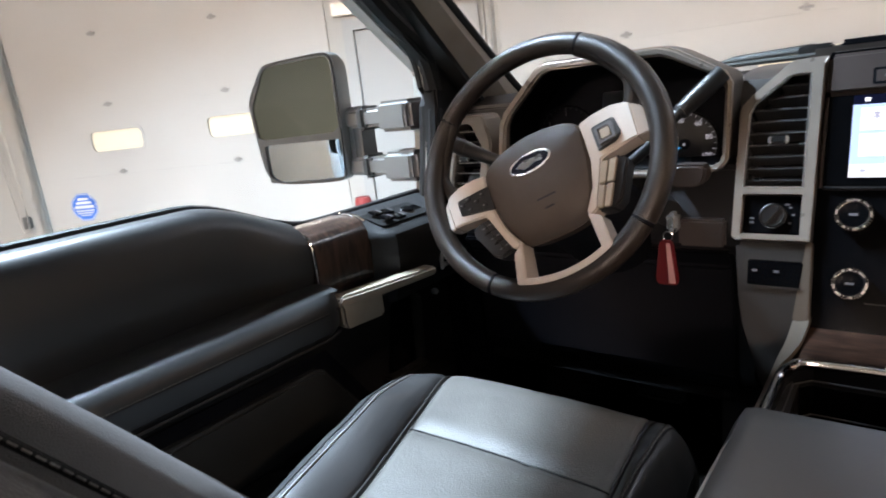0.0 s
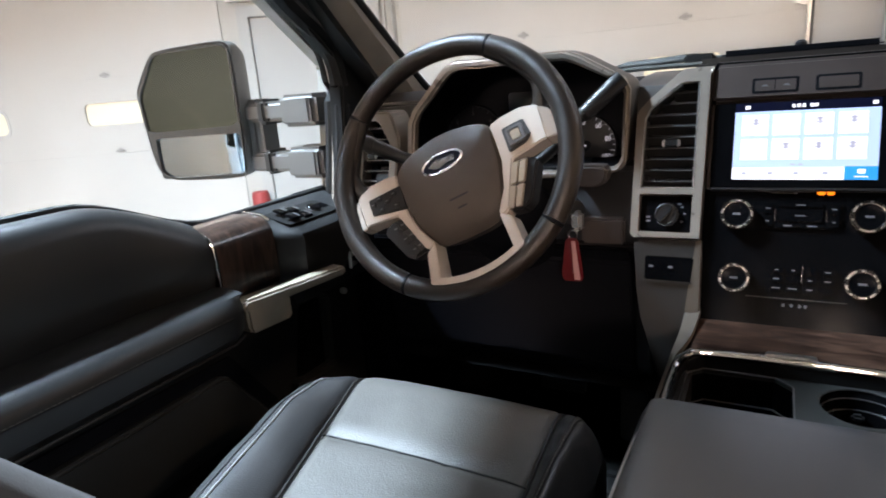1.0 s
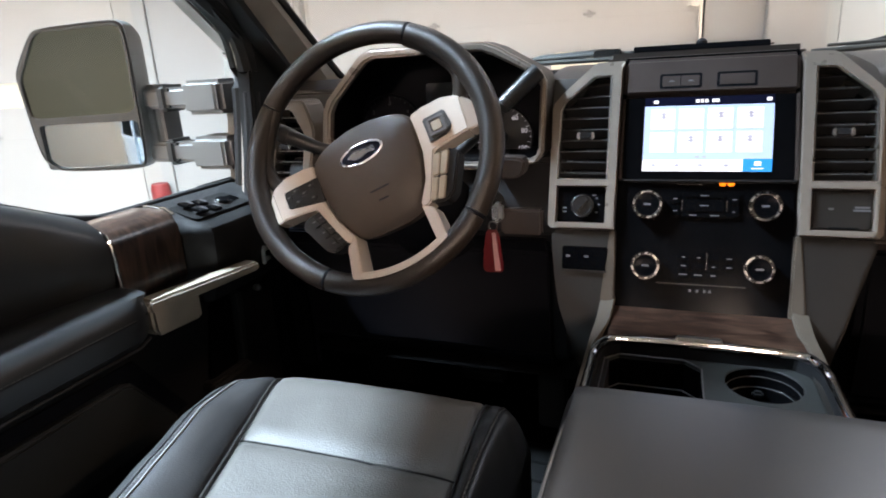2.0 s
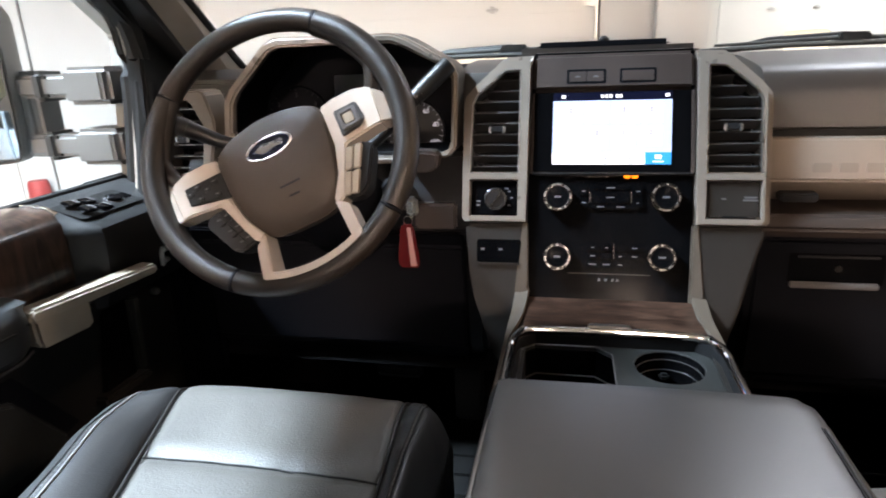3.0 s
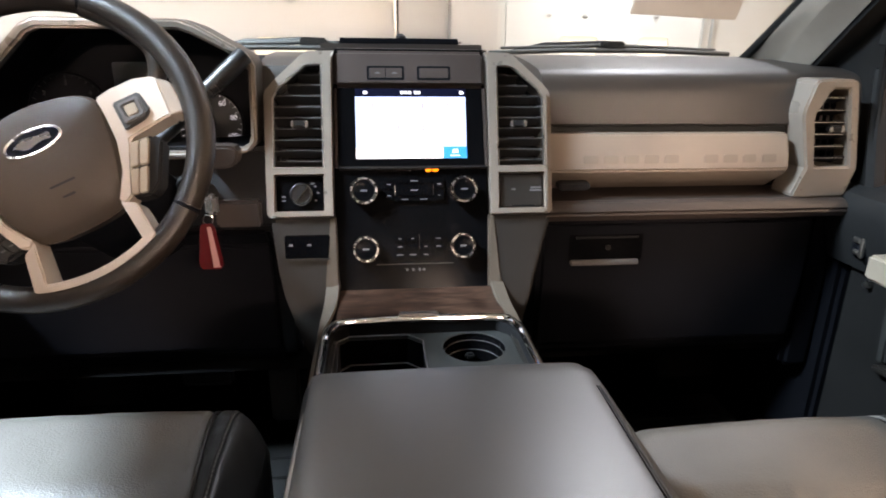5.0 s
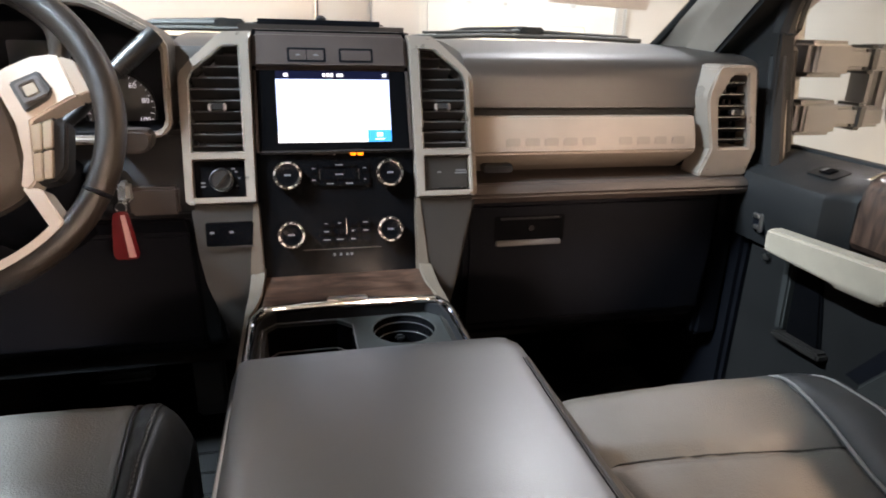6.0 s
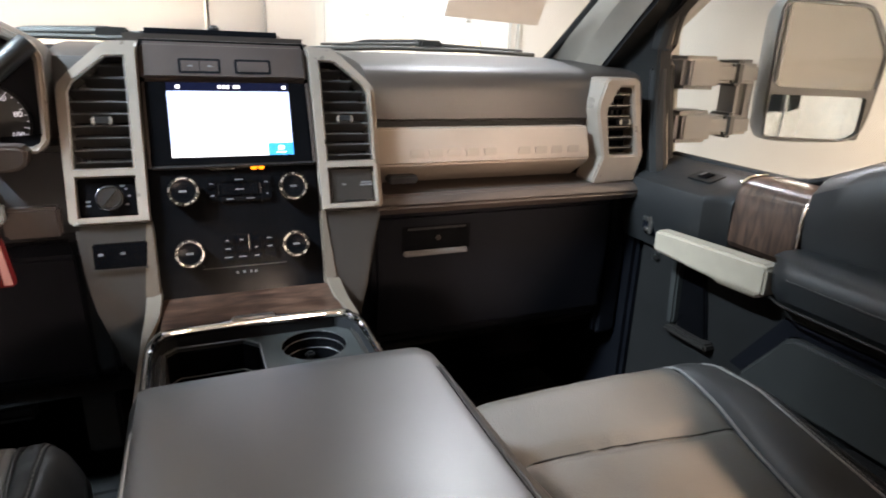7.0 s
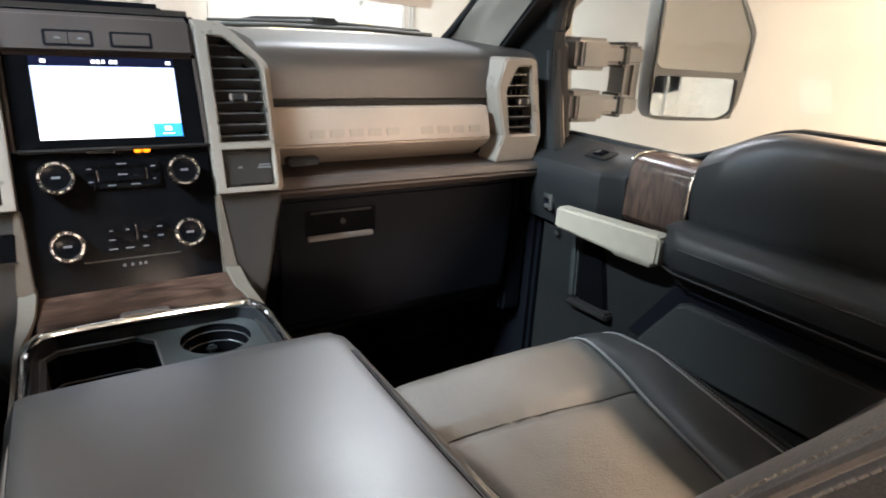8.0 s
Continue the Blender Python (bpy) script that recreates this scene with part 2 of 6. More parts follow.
def bev(b, offset, edges=None, seg=2, angle=35):
    if not offset:
        return b
    es = [e for e in (edges or b.edges) if len(e.link_faces) == 2 and e.calc_face_angle(0) > radians(angle)]
    bmesh.ops.bevel(b, geom=es, offset=offset, segments=seg, affect="EDGES", clamp_overlap=True)
    return b


def box(x0, x1, y0, y1, z0, z1, r=0.0, seg=2, m=None):
    b = bmesh.new()
    bmesh.ops.create_cube(b, size=1)
    for v in b.verts:
        v.co = Vector(((x0 + x1) / 2 + v.co.x * (x1 - x0), (y0 + y1) / 2 + v.co.y * (y1 - y0), (z0 + z1) / 2 + v.co.z * (z1 - z0)))
    bev(b, r, seg=seg)
    if m:
        b.transform(m)
    return b


def plate(outer, w0, w1, holes=(), m=None, r=0.0, seg=2):
    """A flat outline (with holes) in local x, y, thick from w0 to w1 in local z."""
    b = bmesh.new()
    for loop in (outer, *holes):
        vs = [b.verts.new((x, y, w0)) for x, y in loop]
        for i in range(len(vs)):
            b.edges.new((vs[i - 1], vs[i]))
    if holes:
        bmesh.ops.triangle_fill(b, use_beauty=True, use_dissolve=False, edges=b.edges[:])
    else:
        b.faces.new(b.verts[:])
    ret = bmesh.ops.extrude_face_region(b, geom=b.faces[:])
    for v in ret["geom"]:
        if isinstance(v, bmesh.types.BMVert):
            v.co.z = w1
    bmesh.ops.recalc_face_normals(b, faces=b.faces)
    bev(b, r, seg=seg)
    if m:
        b.transform(m)
    return b


def merge(*bs):
    out = bs[0]
    for b in bs[1:]:
        me = bpy.data.meshes.new("tmp")
        b.to_mesh(me)
        b.free()
        out.from_mesh(me)
        bpy.data.meshes.remove(me)
    return out


def tube(pts, r, seg=10, closed=False, flat=1.0, up=(0, 0, 1)):
    b = bmesh.new()
    pts = [Vector(p) for p in pts]
    rs = r if isinstance(r, (list, tuple)) else [r] * len(pts)
    rings = []
    n = len(pts)
    for i, p in enumerate(pts):
        a = pts[(i - 1) % n] if (closed or i) else p
        c = pts[(i + 1) % n] if (closed or i < n - 1) else p
        d = (c - a).normalized()
        s = d.cross(Vector(up))
        s = s.normalized() if s.length > 1e-4 else d.cross(Vector((1, 0, 0))).normalized()
        t = s.cross(d).normalized()
        rings.append([b.verts.new(p + s * rs[i] * math.cos(k * math.tau / seg) + t * rs[i] * flat * math.sin(k * math.tau / seg)) for k in range(seg)])
    for i in range(n if closed else n - 1):
        A, B = rings[i], rings[(i + 1) % n]
        for k in range(seg):
            b.faces.new((A[k], A[(k + 1) % seg], B[(k + 1) % seg], B[k]))
    if not closed:
        b.faces.new(rings[0]), b.faces.new(rings[-1])
    return b


def lathe(profile, seg=32, m=None):
    """profile: (radius, height) pairs turned round local z."""
    b = bmesh.new()
    rings = []
    for rad, h in profile:
        if rad < 1e-5:
            rings.append([b.verts.new((0, 0, h))])
        else:
            rings.append([b.verts.new((rad * math.cos(k * math.tau / seg), rad * math.sin(k * math.tau / seg), h)) for k in range(seg)])
    for A, B in zip(rings, rings[1:]):
        for k in range(seg):
            q = [A[k % len(A)], A[(k + 1) % len(A)], B[(k + 1) % len(B)], B[k % len(B)]]
            q = list(dict.fromkeys(q))
            if len(q) > 2:
                b.faces.new(q)
    if m:
        b.transform(m)
    return b


def extrude_x(profile, x0, x1, r=0.0, seg=2):
    """A closed (y, z) profile drawn out along x."""
    b = plate(profile, x0, x1, r=r, seg=seg)
    b.transform(Matrix(((0, 0, 1, 0), (1, 0, 0, 0), (0, 1, 0, 0), (0, 0, 0, 1))))
    return b


def smooth_line(pts, n=6, closed=False):
    """Catmull-Rom through the points."""
    P = [Vector(p) for p in pts]
    out, N = [], len(P)
    for i in range(N if closed else N - 1):
        g = lambda k: P[k % N] if closed else P[max(0, min(N - 1, k))]
        a, b_, c, d = g(i - 1), g(i), g(i + 1), g(i + 2)
        for j in range(n):
            t = j / n
            out.append(0.5 * (2 * b_ + (c - a) * t + (2 * a - 5 * b_ + 4 * c - d) * t * t + (3 * b_ - a - 3 * c + d) * t ** 3))
    if not closed:
        out.append(P[-1])
    return out


def pillow(p00, p10, p11, p01, nu=18, nv=18, edge=0.025, crown=0.0, depth=0.05, bend=None, roll=(1, 1, 1, 1)):
    """A padded slab on four corners: rounded edges, a crowned top, sides that drop by depth. roll: which of the
    edges u=0, u=1, v=0, v=1 are rounded over. bend(u, v) adds a displacement."""
    b = bmesh.new()
    c = [Vector(p) for p in (p00, p10, p11, p01)]
    lu, lv = (c[1] - c[0]).length, (c[3] - c[0]).length
    nrm = (c[1] - c[0]).cross(c[3] - c[0]).normalized()
    if nrm.z < -0.2:
        nrm = -nrm

    def spread(n):
        return [0.5 - 0.5 * math.cos(math.pi * i / n) * (1 - 0.35 * math.sin(math.pi * i / n)) for i in range(n + 1)]
    us, vs = spread(nu), spread(nv)
    top = []
    for v in vs:
        row = []
        for u in us:
            p = c[0] * (1 - u) * (1 - v) + c[1] * u * (1 - v) + c[2] * u * v + c[3] * (1 - u) * v
            h = 0.0
            for on, d in zip(roll, (u * lu, (1 - u) * lu, v * lv, (1 - v) * lv)):
                if on and d < edge:
                    h -= edge - math.sqrt(max(0, edge * edge - (edge - d) ** 2))
            h += crown * 4 * u * (1 - u) * min(1, 4 * v * (1 - v) + 0.2)
            p = p + nrm * h
            if bend:
                p = p + Vector(bend(u, v))
            row.append(b.verts.new(p))
        top.append(row)
    for j in range(nv):
        for i in range(nu):
            b.faces.new((top[j][i], top[j][i + 1], top[j + 1][i + 1], top[j + 1][i]))
    rim = [top[0][i] for i in range(nu)] + [top[j][nu] for j in range(nv)] + [top[nv][i] for i in range(nu, 0, -1)] + [top[j][0] for j in range(nv, 0, -1)]
    low = [b.verts.new(v.co - nrm * depth) for v in rim]
    for i in range(len(rim)):
        b.faces.new((rim[i - 1], rim[i], low[i], low[i - 1]))
    b.faces.new(low)
    return b


def stitch(pts, parent, gap=0.0075, length=0.005, r=0.0009, name="stitching"):
    """A row of short threads along a line."""
    line = [Vector(p) for p in pts]
    b, pos, want = bmesh.new(), 0.0, 0.0
    bits = []
    for a, c in zip(line, line[1:]):
        L = (c - a).length
        while want <= pos + L:
            p = a + (c - a) * ((want - pos) / max(L, 1e-6))
            d = (c - a).normalized() * length / 2
            bits.append((p - d, p + d))
            want += gap
        pos += L
    for p, q in bits:
        s = (q - p).cross(Vector((0.3, 0.2, 1))).normalized() * r
        t = s.cross(q - p).normalized() * r
        ring = [[b.verts.new(e + s * i + t * j) for i, j in ((1, 0), (0, 1), (-1, 0), (0, -1))] for e in (p, q)]
        for k in range(4):
            b.faces.new((ring[0][k], ring[0][(k + 1) % 4], ring[1][(k + 1) % 4], ring[1][k]))
        b.faces.new(ring[0]), b.faces.new(ring[1])
    return part(name, b, THREAD, parent, "pale grey stitching thread")


def words(text, size, m, material, parent, name, extrude=0.0004, bold=0.0):
    cu = bpy.data.curves.new(name, "FONT")
    cu.body, cu.size, cu.extrude, cu.align_x, cu.align_y, cu.offset = text, size, extrude, "CENTER", "CENTER", bold
    tmp = bpy.data.objects.new("tmp_text", cu)
    scene.collection.objects.link(tmp)
    me = bpy.data.meshes.new_from_object(tmp.evaluated_get(bpy.context.evaluated_depsgraph_get()))
    bpy.data.objects.remove(tmp)
    me.transform(m)
    me.materials.clear()
    me.materials.append(material)
    ob = new(name, me)
    ob.parent = parent
    return ob


def arc(cx, cy, r, a0, a1, n):
    return [(cx + r * math.cos(radians(a0 + (a1 - a0) * i / n)), cy + r * math.sin(radians(a0 + (a1 - a0) * i / n))) for i in range(n + 1)]


def round_rect(x0, x1, y0, y1, r, n=4):
    return arc(x1 - r, y0 + r, r, -90, 0, n) + arc(x1 - r, y1 - r, r, 0, 90, n) + arc(x0 + r, y1 - r, r, 90, 180, n) + arc(x0 + r, y0 + r, r, 180, 270, n)


def axes(o, x, y, z):
    m = Matrix((Vector(x), Vector(y), Vector(z))).transposed().to_4x4()
    m.translation = o
    return m


# ---- the workshop ----
def slab(name, b, material, label, category):
    return tagged(obj(name, b, material), label, category, kind="structure")


slab("ground", box(-9, 6.2, -7, 8, GROUND - 0.1, GROUND), CONCRETE, "pale grey painted concrete workshop floor", "floor")
slab("ceiling", box(-9, 6.2, -7, 8, CEIL, CEIL + 0.1), CEILING_PAINT, "unseen workshop ceiling, darkened to cut bounced light", "ceiling")
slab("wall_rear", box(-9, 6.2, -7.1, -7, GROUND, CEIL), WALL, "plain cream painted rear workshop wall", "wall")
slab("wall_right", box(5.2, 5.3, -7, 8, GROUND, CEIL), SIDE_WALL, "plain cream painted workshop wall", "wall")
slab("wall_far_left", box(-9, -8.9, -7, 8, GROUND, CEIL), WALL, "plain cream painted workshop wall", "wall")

# the slanting bay wall on the driver's side: s along it, z up, w towards the room
SIDE = axes((-5.28, 1.47, 0), (0.86, 0.51, 0), (0, 0, 1), (0.51, -0.86, 0))
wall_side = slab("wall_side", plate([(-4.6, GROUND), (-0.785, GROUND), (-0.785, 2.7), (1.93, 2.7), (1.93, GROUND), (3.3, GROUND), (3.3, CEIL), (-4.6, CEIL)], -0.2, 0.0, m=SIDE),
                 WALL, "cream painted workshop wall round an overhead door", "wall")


def overhead_door(name, m, x0, x1, z_joints, lites, hinges, label):
    door = tagged(new(name), label, "garage door", kind="structure")
    for z0, z1 in zip(z_joints, z_joints[1:]):
        cuts = [round_rect(a, c, lo, hi, 0.05) for a, c, lo, hi in lites if z0 < lo < z1]
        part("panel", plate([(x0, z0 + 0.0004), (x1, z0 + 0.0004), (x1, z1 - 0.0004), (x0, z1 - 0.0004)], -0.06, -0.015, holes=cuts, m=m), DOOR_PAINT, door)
    for a, c, lo, hi in lites:
        w = part("window", plate(round_rect(a + 0.012, c - 0.012, lo + 0.012, hi - 0.012, 0.045), -0.045, -0.03, m=m, r=0.002), LITE, door, "yellowed plastic window lite, glowing for daylight")
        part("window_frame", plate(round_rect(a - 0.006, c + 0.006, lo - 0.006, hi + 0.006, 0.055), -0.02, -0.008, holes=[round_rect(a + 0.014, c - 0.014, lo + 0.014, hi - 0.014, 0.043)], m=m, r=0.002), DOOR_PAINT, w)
    leaf = merge(box(-0.038, 0.038, -0.010, 0.010, -0.016, -0.008, 0.002), box(-0.014, 0.014, -0.022, 0.022, -0.016, -0.009, 0.002), tube([(-0.026, 0, -0.006), (0.026, 0, -0.006)], 0.005, 8))
    first = None
    for hx, hz in hinges:
        at = m @ Matrix.Translation((hx, hz, 0.0))
        if first is None:
            first = part("hinge", leaf, OLD_STEEL, door, "small galvanised hinge")
            first.matrix_local = at
        else:
            shared("hinge", first.data, at, door)
    return door


ROWS = [GROUND, -0.07, 0.48, 1.03, 1.58, 2.13, 2.68]
overhead_door("door_1", SIDE, -0.78, 1.92, ROWS, [(-0.224, 0.261, 0.665, 0.855), (0.816, 1.30, 0.68, 0.87)],
              [(s, z) for s in (0.01, 1.03) for z in (-0.06, 0.50, 1.05, 1.60, 2.15)], "white sectional overhead door with two yellowed windows")
# track, roller brackets, cable and sticker beside that door
track = tagged(new("door_track"), "galvanised steel vertical door track beside the overhead door", "door track", kind="structure")
part("rail", plate([(-0.035, 0), (-0.005, 0), (-0.005, 0.045), (0.035, 0.045), (0.035, 0.05), (-0.01, 0.05), (-0.01, 0.005), (-0.035, 0.005)], GROUND, 2.7, m=SIDE @ axes((-0.81, 0, 0), (1, 0, 0), (0, 0, 1), (0, -1, 0)) @ Matrix.Scale(-1, 4, (0, 0, 1))), GALV, track)
for z in (0.3, 1.06, 1.9):
    part("bracket", box(-0.89, -0.79, z - 0.03, z + 0.03, 0.0, 0.012, 0.003, m=SIDE), GALV, track)
chain = thing("pull_chain", "thin grey hanging chain loop on the wall", "chain")
part("cord", tube([SIDE @ Vector(p) for p in smooth_line([(-1.02, 2.2, 0.05), (-1.03, 0.9, 0.05), (-1.0, 0.16, 0.06), (-0.96, 0.08, 0.06), (-0.93, 0.2, 0.05), (-0.95, 1.2, 0.05)], 5)], 0.006, 6), GALV, chain)
part("switch_box", box(-0.99, -0.93, 0.1, 0.2, 0.0, 0.05, 0.006, m=SIDE), MIRROR_GREY, chain)
octo = thing("alarm_sticker", "blue octagonal warning sticker with white print on the overhead door", "sticker")
OC = SIDE @ Matrix.Translation((-0.424, 0.232, -0.015))
part("backing", plate(arc(0, 0, 0.128, 22.5, 382.5, 8)[:-1], 0.0, 0.0015, m=OC), BLUE, octo)
part("border", plate(arc(0, 0, 0.121, 22.5, 382.5, 8)[:-1], 0.0016, 0.0022, holes=[arc(0, 0, 0.115, 22.5, 382.5, 8)[:-1]], m=OC), PALE, octo)
for k, (w, h, yy) in enumerate([(0.05, 0.02, 0.07), (0.07, 0.022, 0.038), (0.088, 0.026, 0.002), (0.09, 0.01, -0.03), (0.075, 0.01, -0.05), (0.05, 0.008, -0.07)]):
    part("print_bar", plate([(-w, yy - h / 2), (w, yy - h / 2), (w, yy + h / 2), (-w, yy + h / 2)], 0.0016, 0.0022, m=OC), PALE, octo)
# the plain white entry door past the overhead door
entry = tagged(new("door_2"), "plain white entry door in a white frame", "door", kind="structure")
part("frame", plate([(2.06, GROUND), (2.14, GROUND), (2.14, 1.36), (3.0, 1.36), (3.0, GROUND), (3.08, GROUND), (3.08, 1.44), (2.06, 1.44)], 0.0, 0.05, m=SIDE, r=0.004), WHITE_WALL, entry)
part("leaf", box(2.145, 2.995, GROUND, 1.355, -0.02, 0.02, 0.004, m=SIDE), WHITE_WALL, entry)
part("header_rail", box(2.0, 3.2, 1.47, 1.56, 0.0, 0.07, 0.006, m=SIDE), GALV, entry)
ext = thing("fire_extinguisher", "red fire extinguisher hanging on the white wall", "extinguisher")
EX = SIDE @ Matrix.Translation((2.045, -0.185, 0.1)) @ pose(0, 0, 0, -90, 0, 0)
part("cylinder", lathe([(0, 0.3), (0.055, 0.3), (0.065, 0.27), (0.065, -0.06), (0.045, -0.11), (0.02, -0.13), (0.02, -0.15), (0, -0.15)], 20, m=EX), EXT_RED, ext)
part("valve", lathe([(0.018, -0.15), (0.018, -0.18), (0, -0.18)], 12, m=EX), BLACK_SATIN, ext)
part("trigger", box(1.98, 2.12, 0.012, 0.03, 0.09, 0.11, 0.004, m=SIDE), BLACK_SATIN, ext)
part("hose", tube([SIDE @ Vector(p) for p in smooth_line([(2.05, 0.0, 0.1), (2.12, -0.05, 0.12), (2.11, -0.22, 0.12), (2.08, -0.32, 0.12)], 4)], 0.01, 8), RUBBER, ext)
part("label_band", lathe([(0.0655, 0.05), (0.0658, 0.05), (0.0658, 0.17), (0.0655, 0.17)], 20, m=EX), PALE, ext)

# the wall ahead, with its own overhead door and a pier beside it
AHEAD = axes((0, 3.1, 0), (1, 0, 0), (0, 0, 1), (0, -1, 0))
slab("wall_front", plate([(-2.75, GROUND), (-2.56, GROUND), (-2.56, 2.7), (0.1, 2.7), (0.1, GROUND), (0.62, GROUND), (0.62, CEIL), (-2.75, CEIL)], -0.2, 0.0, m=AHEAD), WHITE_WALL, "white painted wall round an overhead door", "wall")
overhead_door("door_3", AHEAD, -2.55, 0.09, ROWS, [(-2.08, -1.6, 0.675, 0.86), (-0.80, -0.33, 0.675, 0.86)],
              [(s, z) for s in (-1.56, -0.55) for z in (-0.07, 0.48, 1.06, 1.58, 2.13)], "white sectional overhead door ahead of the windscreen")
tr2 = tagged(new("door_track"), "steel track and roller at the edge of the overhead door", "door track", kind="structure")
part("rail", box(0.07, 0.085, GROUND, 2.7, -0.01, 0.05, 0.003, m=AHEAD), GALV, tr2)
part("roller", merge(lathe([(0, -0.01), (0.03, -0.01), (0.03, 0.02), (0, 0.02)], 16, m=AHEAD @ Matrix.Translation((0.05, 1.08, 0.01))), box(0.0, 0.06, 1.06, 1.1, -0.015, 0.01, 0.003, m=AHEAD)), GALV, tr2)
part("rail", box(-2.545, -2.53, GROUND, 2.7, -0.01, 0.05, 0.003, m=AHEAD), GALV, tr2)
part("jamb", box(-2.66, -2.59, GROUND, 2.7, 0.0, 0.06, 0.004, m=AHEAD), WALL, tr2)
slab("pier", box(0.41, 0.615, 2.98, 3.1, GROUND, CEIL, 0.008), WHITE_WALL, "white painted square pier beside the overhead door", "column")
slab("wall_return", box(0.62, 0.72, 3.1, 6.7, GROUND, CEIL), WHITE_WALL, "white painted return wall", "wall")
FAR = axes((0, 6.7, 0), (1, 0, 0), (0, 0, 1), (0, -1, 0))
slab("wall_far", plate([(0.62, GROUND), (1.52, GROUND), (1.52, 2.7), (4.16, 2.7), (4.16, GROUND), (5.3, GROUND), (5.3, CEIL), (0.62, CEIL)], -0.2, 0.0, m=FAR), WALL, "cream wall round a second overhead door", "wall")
overhead_door("door_4", FAR, 1.53, 4.15, ROWS, [(2.2, 2.69, 0.69, 0.94), (3.19, 3.6, 0.69, 0.94)],
              [(s, z) for s in (2.05, 2.5, 3.4) for z in (0.48, 1.16, 1.58)], "white sectional overhead door in the deeper bay")
tr3 = tagged(new("door_track"), "pale steel door track in the deeper bay", "door track", kind="structure")
for xx in (3.98, 4.1):
    part("rail", box(xx, xx + 0.03, GROUND, 2.7, 0.0, 0.06, 0.004, m=FAR), GALV, tr3)
banner = thing("hanging_panel", "grey fabric panel hanging from the ceiling", "banner")
part("sheet", plate([(2.36, 1.109), (3.42, 1.067), (3.56, 1.5), (3.6, CEIL - 0.1), (2.5, CEIL - 0.1), (2.46, 1.5)], -0.02, 0.0, m=axes((0, 5.0, 0), (1, 0, 0), (0, 0, 1), (0, -1, 0)), r=0.004), SIGN, banner)
part("hanger", box(2.15, 3.6, CEIL - 0.1, CEIL, -0.03, 0.01, m=axes((0, 5.0, 0), (1, 0, 0), (0, 0, 1), (0, -1, 0))), GALV, banner)

# assumed fixtures, one for each unseen ceiling lamp
fix = None
for lx, ly, lc, lw in LAMPS:
    if fix is None:
        fix = thing("assumed_ceiling_light", "unseen white batten light assumed on the workshop ceiling", "ceiling light", "workshop ceiling lights")
        part("housing", box(-0.14, 0.14, -0.63, 0.63, -0.08, 0.0, 0.01), CEILING_PAINT, fix)
        for xx in (-0.06, 0.06):
            part("tube", tube([(xx, -0.6, -0.095), (xx, 0.6, -0.095)], 0.013, 10), glow("lit_tube", (1, 1, 1), 6.0), fix)
        fix.matrix_world = pose(lx, ly, CEIL)
    else:
        copy_thing(fix, pose(lx, ly, CEIL))

# housings for the added rear fill battens
for lx, lw in REAR_FILL_LAMPS:
    wf = thing("rear_fill_light", "unseen white fill batten added on the rear workshop wall", "wall light", "rear wall lights")
    part("housing", box(-0.14, 0.14, -0.63, 0.63, 0.02, 0.10, 0.01), CEILING_PAINT, wf)
    for xx in (-0.06, 0.06):
        part("tube", tube([(xx, -0.6, 0.005), (xx, 0.6, 0.005)], 0.013, 10), bpy.data.materials["lit_tube"], wf)
    wf.matrix_world = axes((lx, -6.93, 2.15), (0, 0, 1), (1, 0, 0), (0, -1, 0))

# ---- the cab shell ----
FLOOR_Z = 0.0
slab("floor", box(-0.98, 0.98, -2.25, 0.62, -0.06, FLOOR_Z), CARPET, "black carpeted cab floor", "floor")
slab("wall_front_bulkhead", extrude_x([(0.40, 0.0), (0.62, 0.0), (0.62, 0.76), (0.50, 0.76), (0.48, 0.3)], -0.98, 0.98), CARPET, "black carpeted bulkhead below the dashboard", "bulkhead")
for sx in (-1, 1):
    slab("kick_panel", merge(box(min(sx * 0.80, sx * 0.98), max(sx * 0.80, sx * 0.98), 0.06, 0.60, 0.0, 0.60, 0.01)), BLACK, "black plastic footwell side panel", "trim")
    slab("sill_trim", box(min(sx * 0.84, sx * 0.98), max(sx * 0.84, sx * 0.98), -0.95, 0.07, 0.0, 0.07, 0.012), BLACK_SATIN, "black plastic door sill trim", "trim")
    slab("wall_rear_door", plate([(-2.25, 0.0), (-0.86, 0.0), (-0.86, 1.30), (-2.25, 1.30)], 0.90, 0.98, holes=[[(-2.15, 0.62), (-1.0, 0.62), (-1.0, 1.24), (-2.12, 1.24)]], m=axes((0, 0, 0), (0, 1, 0), (0, 0, 1), (sx, 0, 0))), DOOR_HARD, "dark rear side of the cab with a window opening", "cab side")
for sx in (-1, 1):
    YZ = axes((0, 0, 0), (0, 1, 0), (0, 0, 1), (sx, 0, 0))
    rd = tagged(new("door_rear"), "white painted rear door of the cab with tinted glass", "car door", kind="structure")
    part("outer_skin", plate([(-2.25, -0.25), (-0.955, -0.25), (-0.955, 1.30), (-2.25, 1.30)], 0.984, 0.998, holes=[round_rect(-2.12, -1.02, 0.64, 1.23, 0.05)], m=YZ, r=0.003), BODY, rd, "white painted outer skin")
    part("window_glass", plate(round_rect(-2.13, -1.01, 0.63, 1.24, 0.05), 0.982, 0.983, m=YZ), TINTED, rd, "dark tinted rear door glass").visible_shadow = False
slab("wall_cab_back", plate([(-0.98, 0.0), (0.98, 0.0), (0.98, 1.30), (-0.98, 1.30)], -2.33, -2.25, holes=[round_rect(-0.82, 0.82, 0.62, 1.22, 0.06)], m=axes((0, 0, 0), (1, 0, 0), (0, 0, 1), (0, 1, 0))), DOOR_HARD, "dark back panel of the cab with a rear window opening", "cab back")
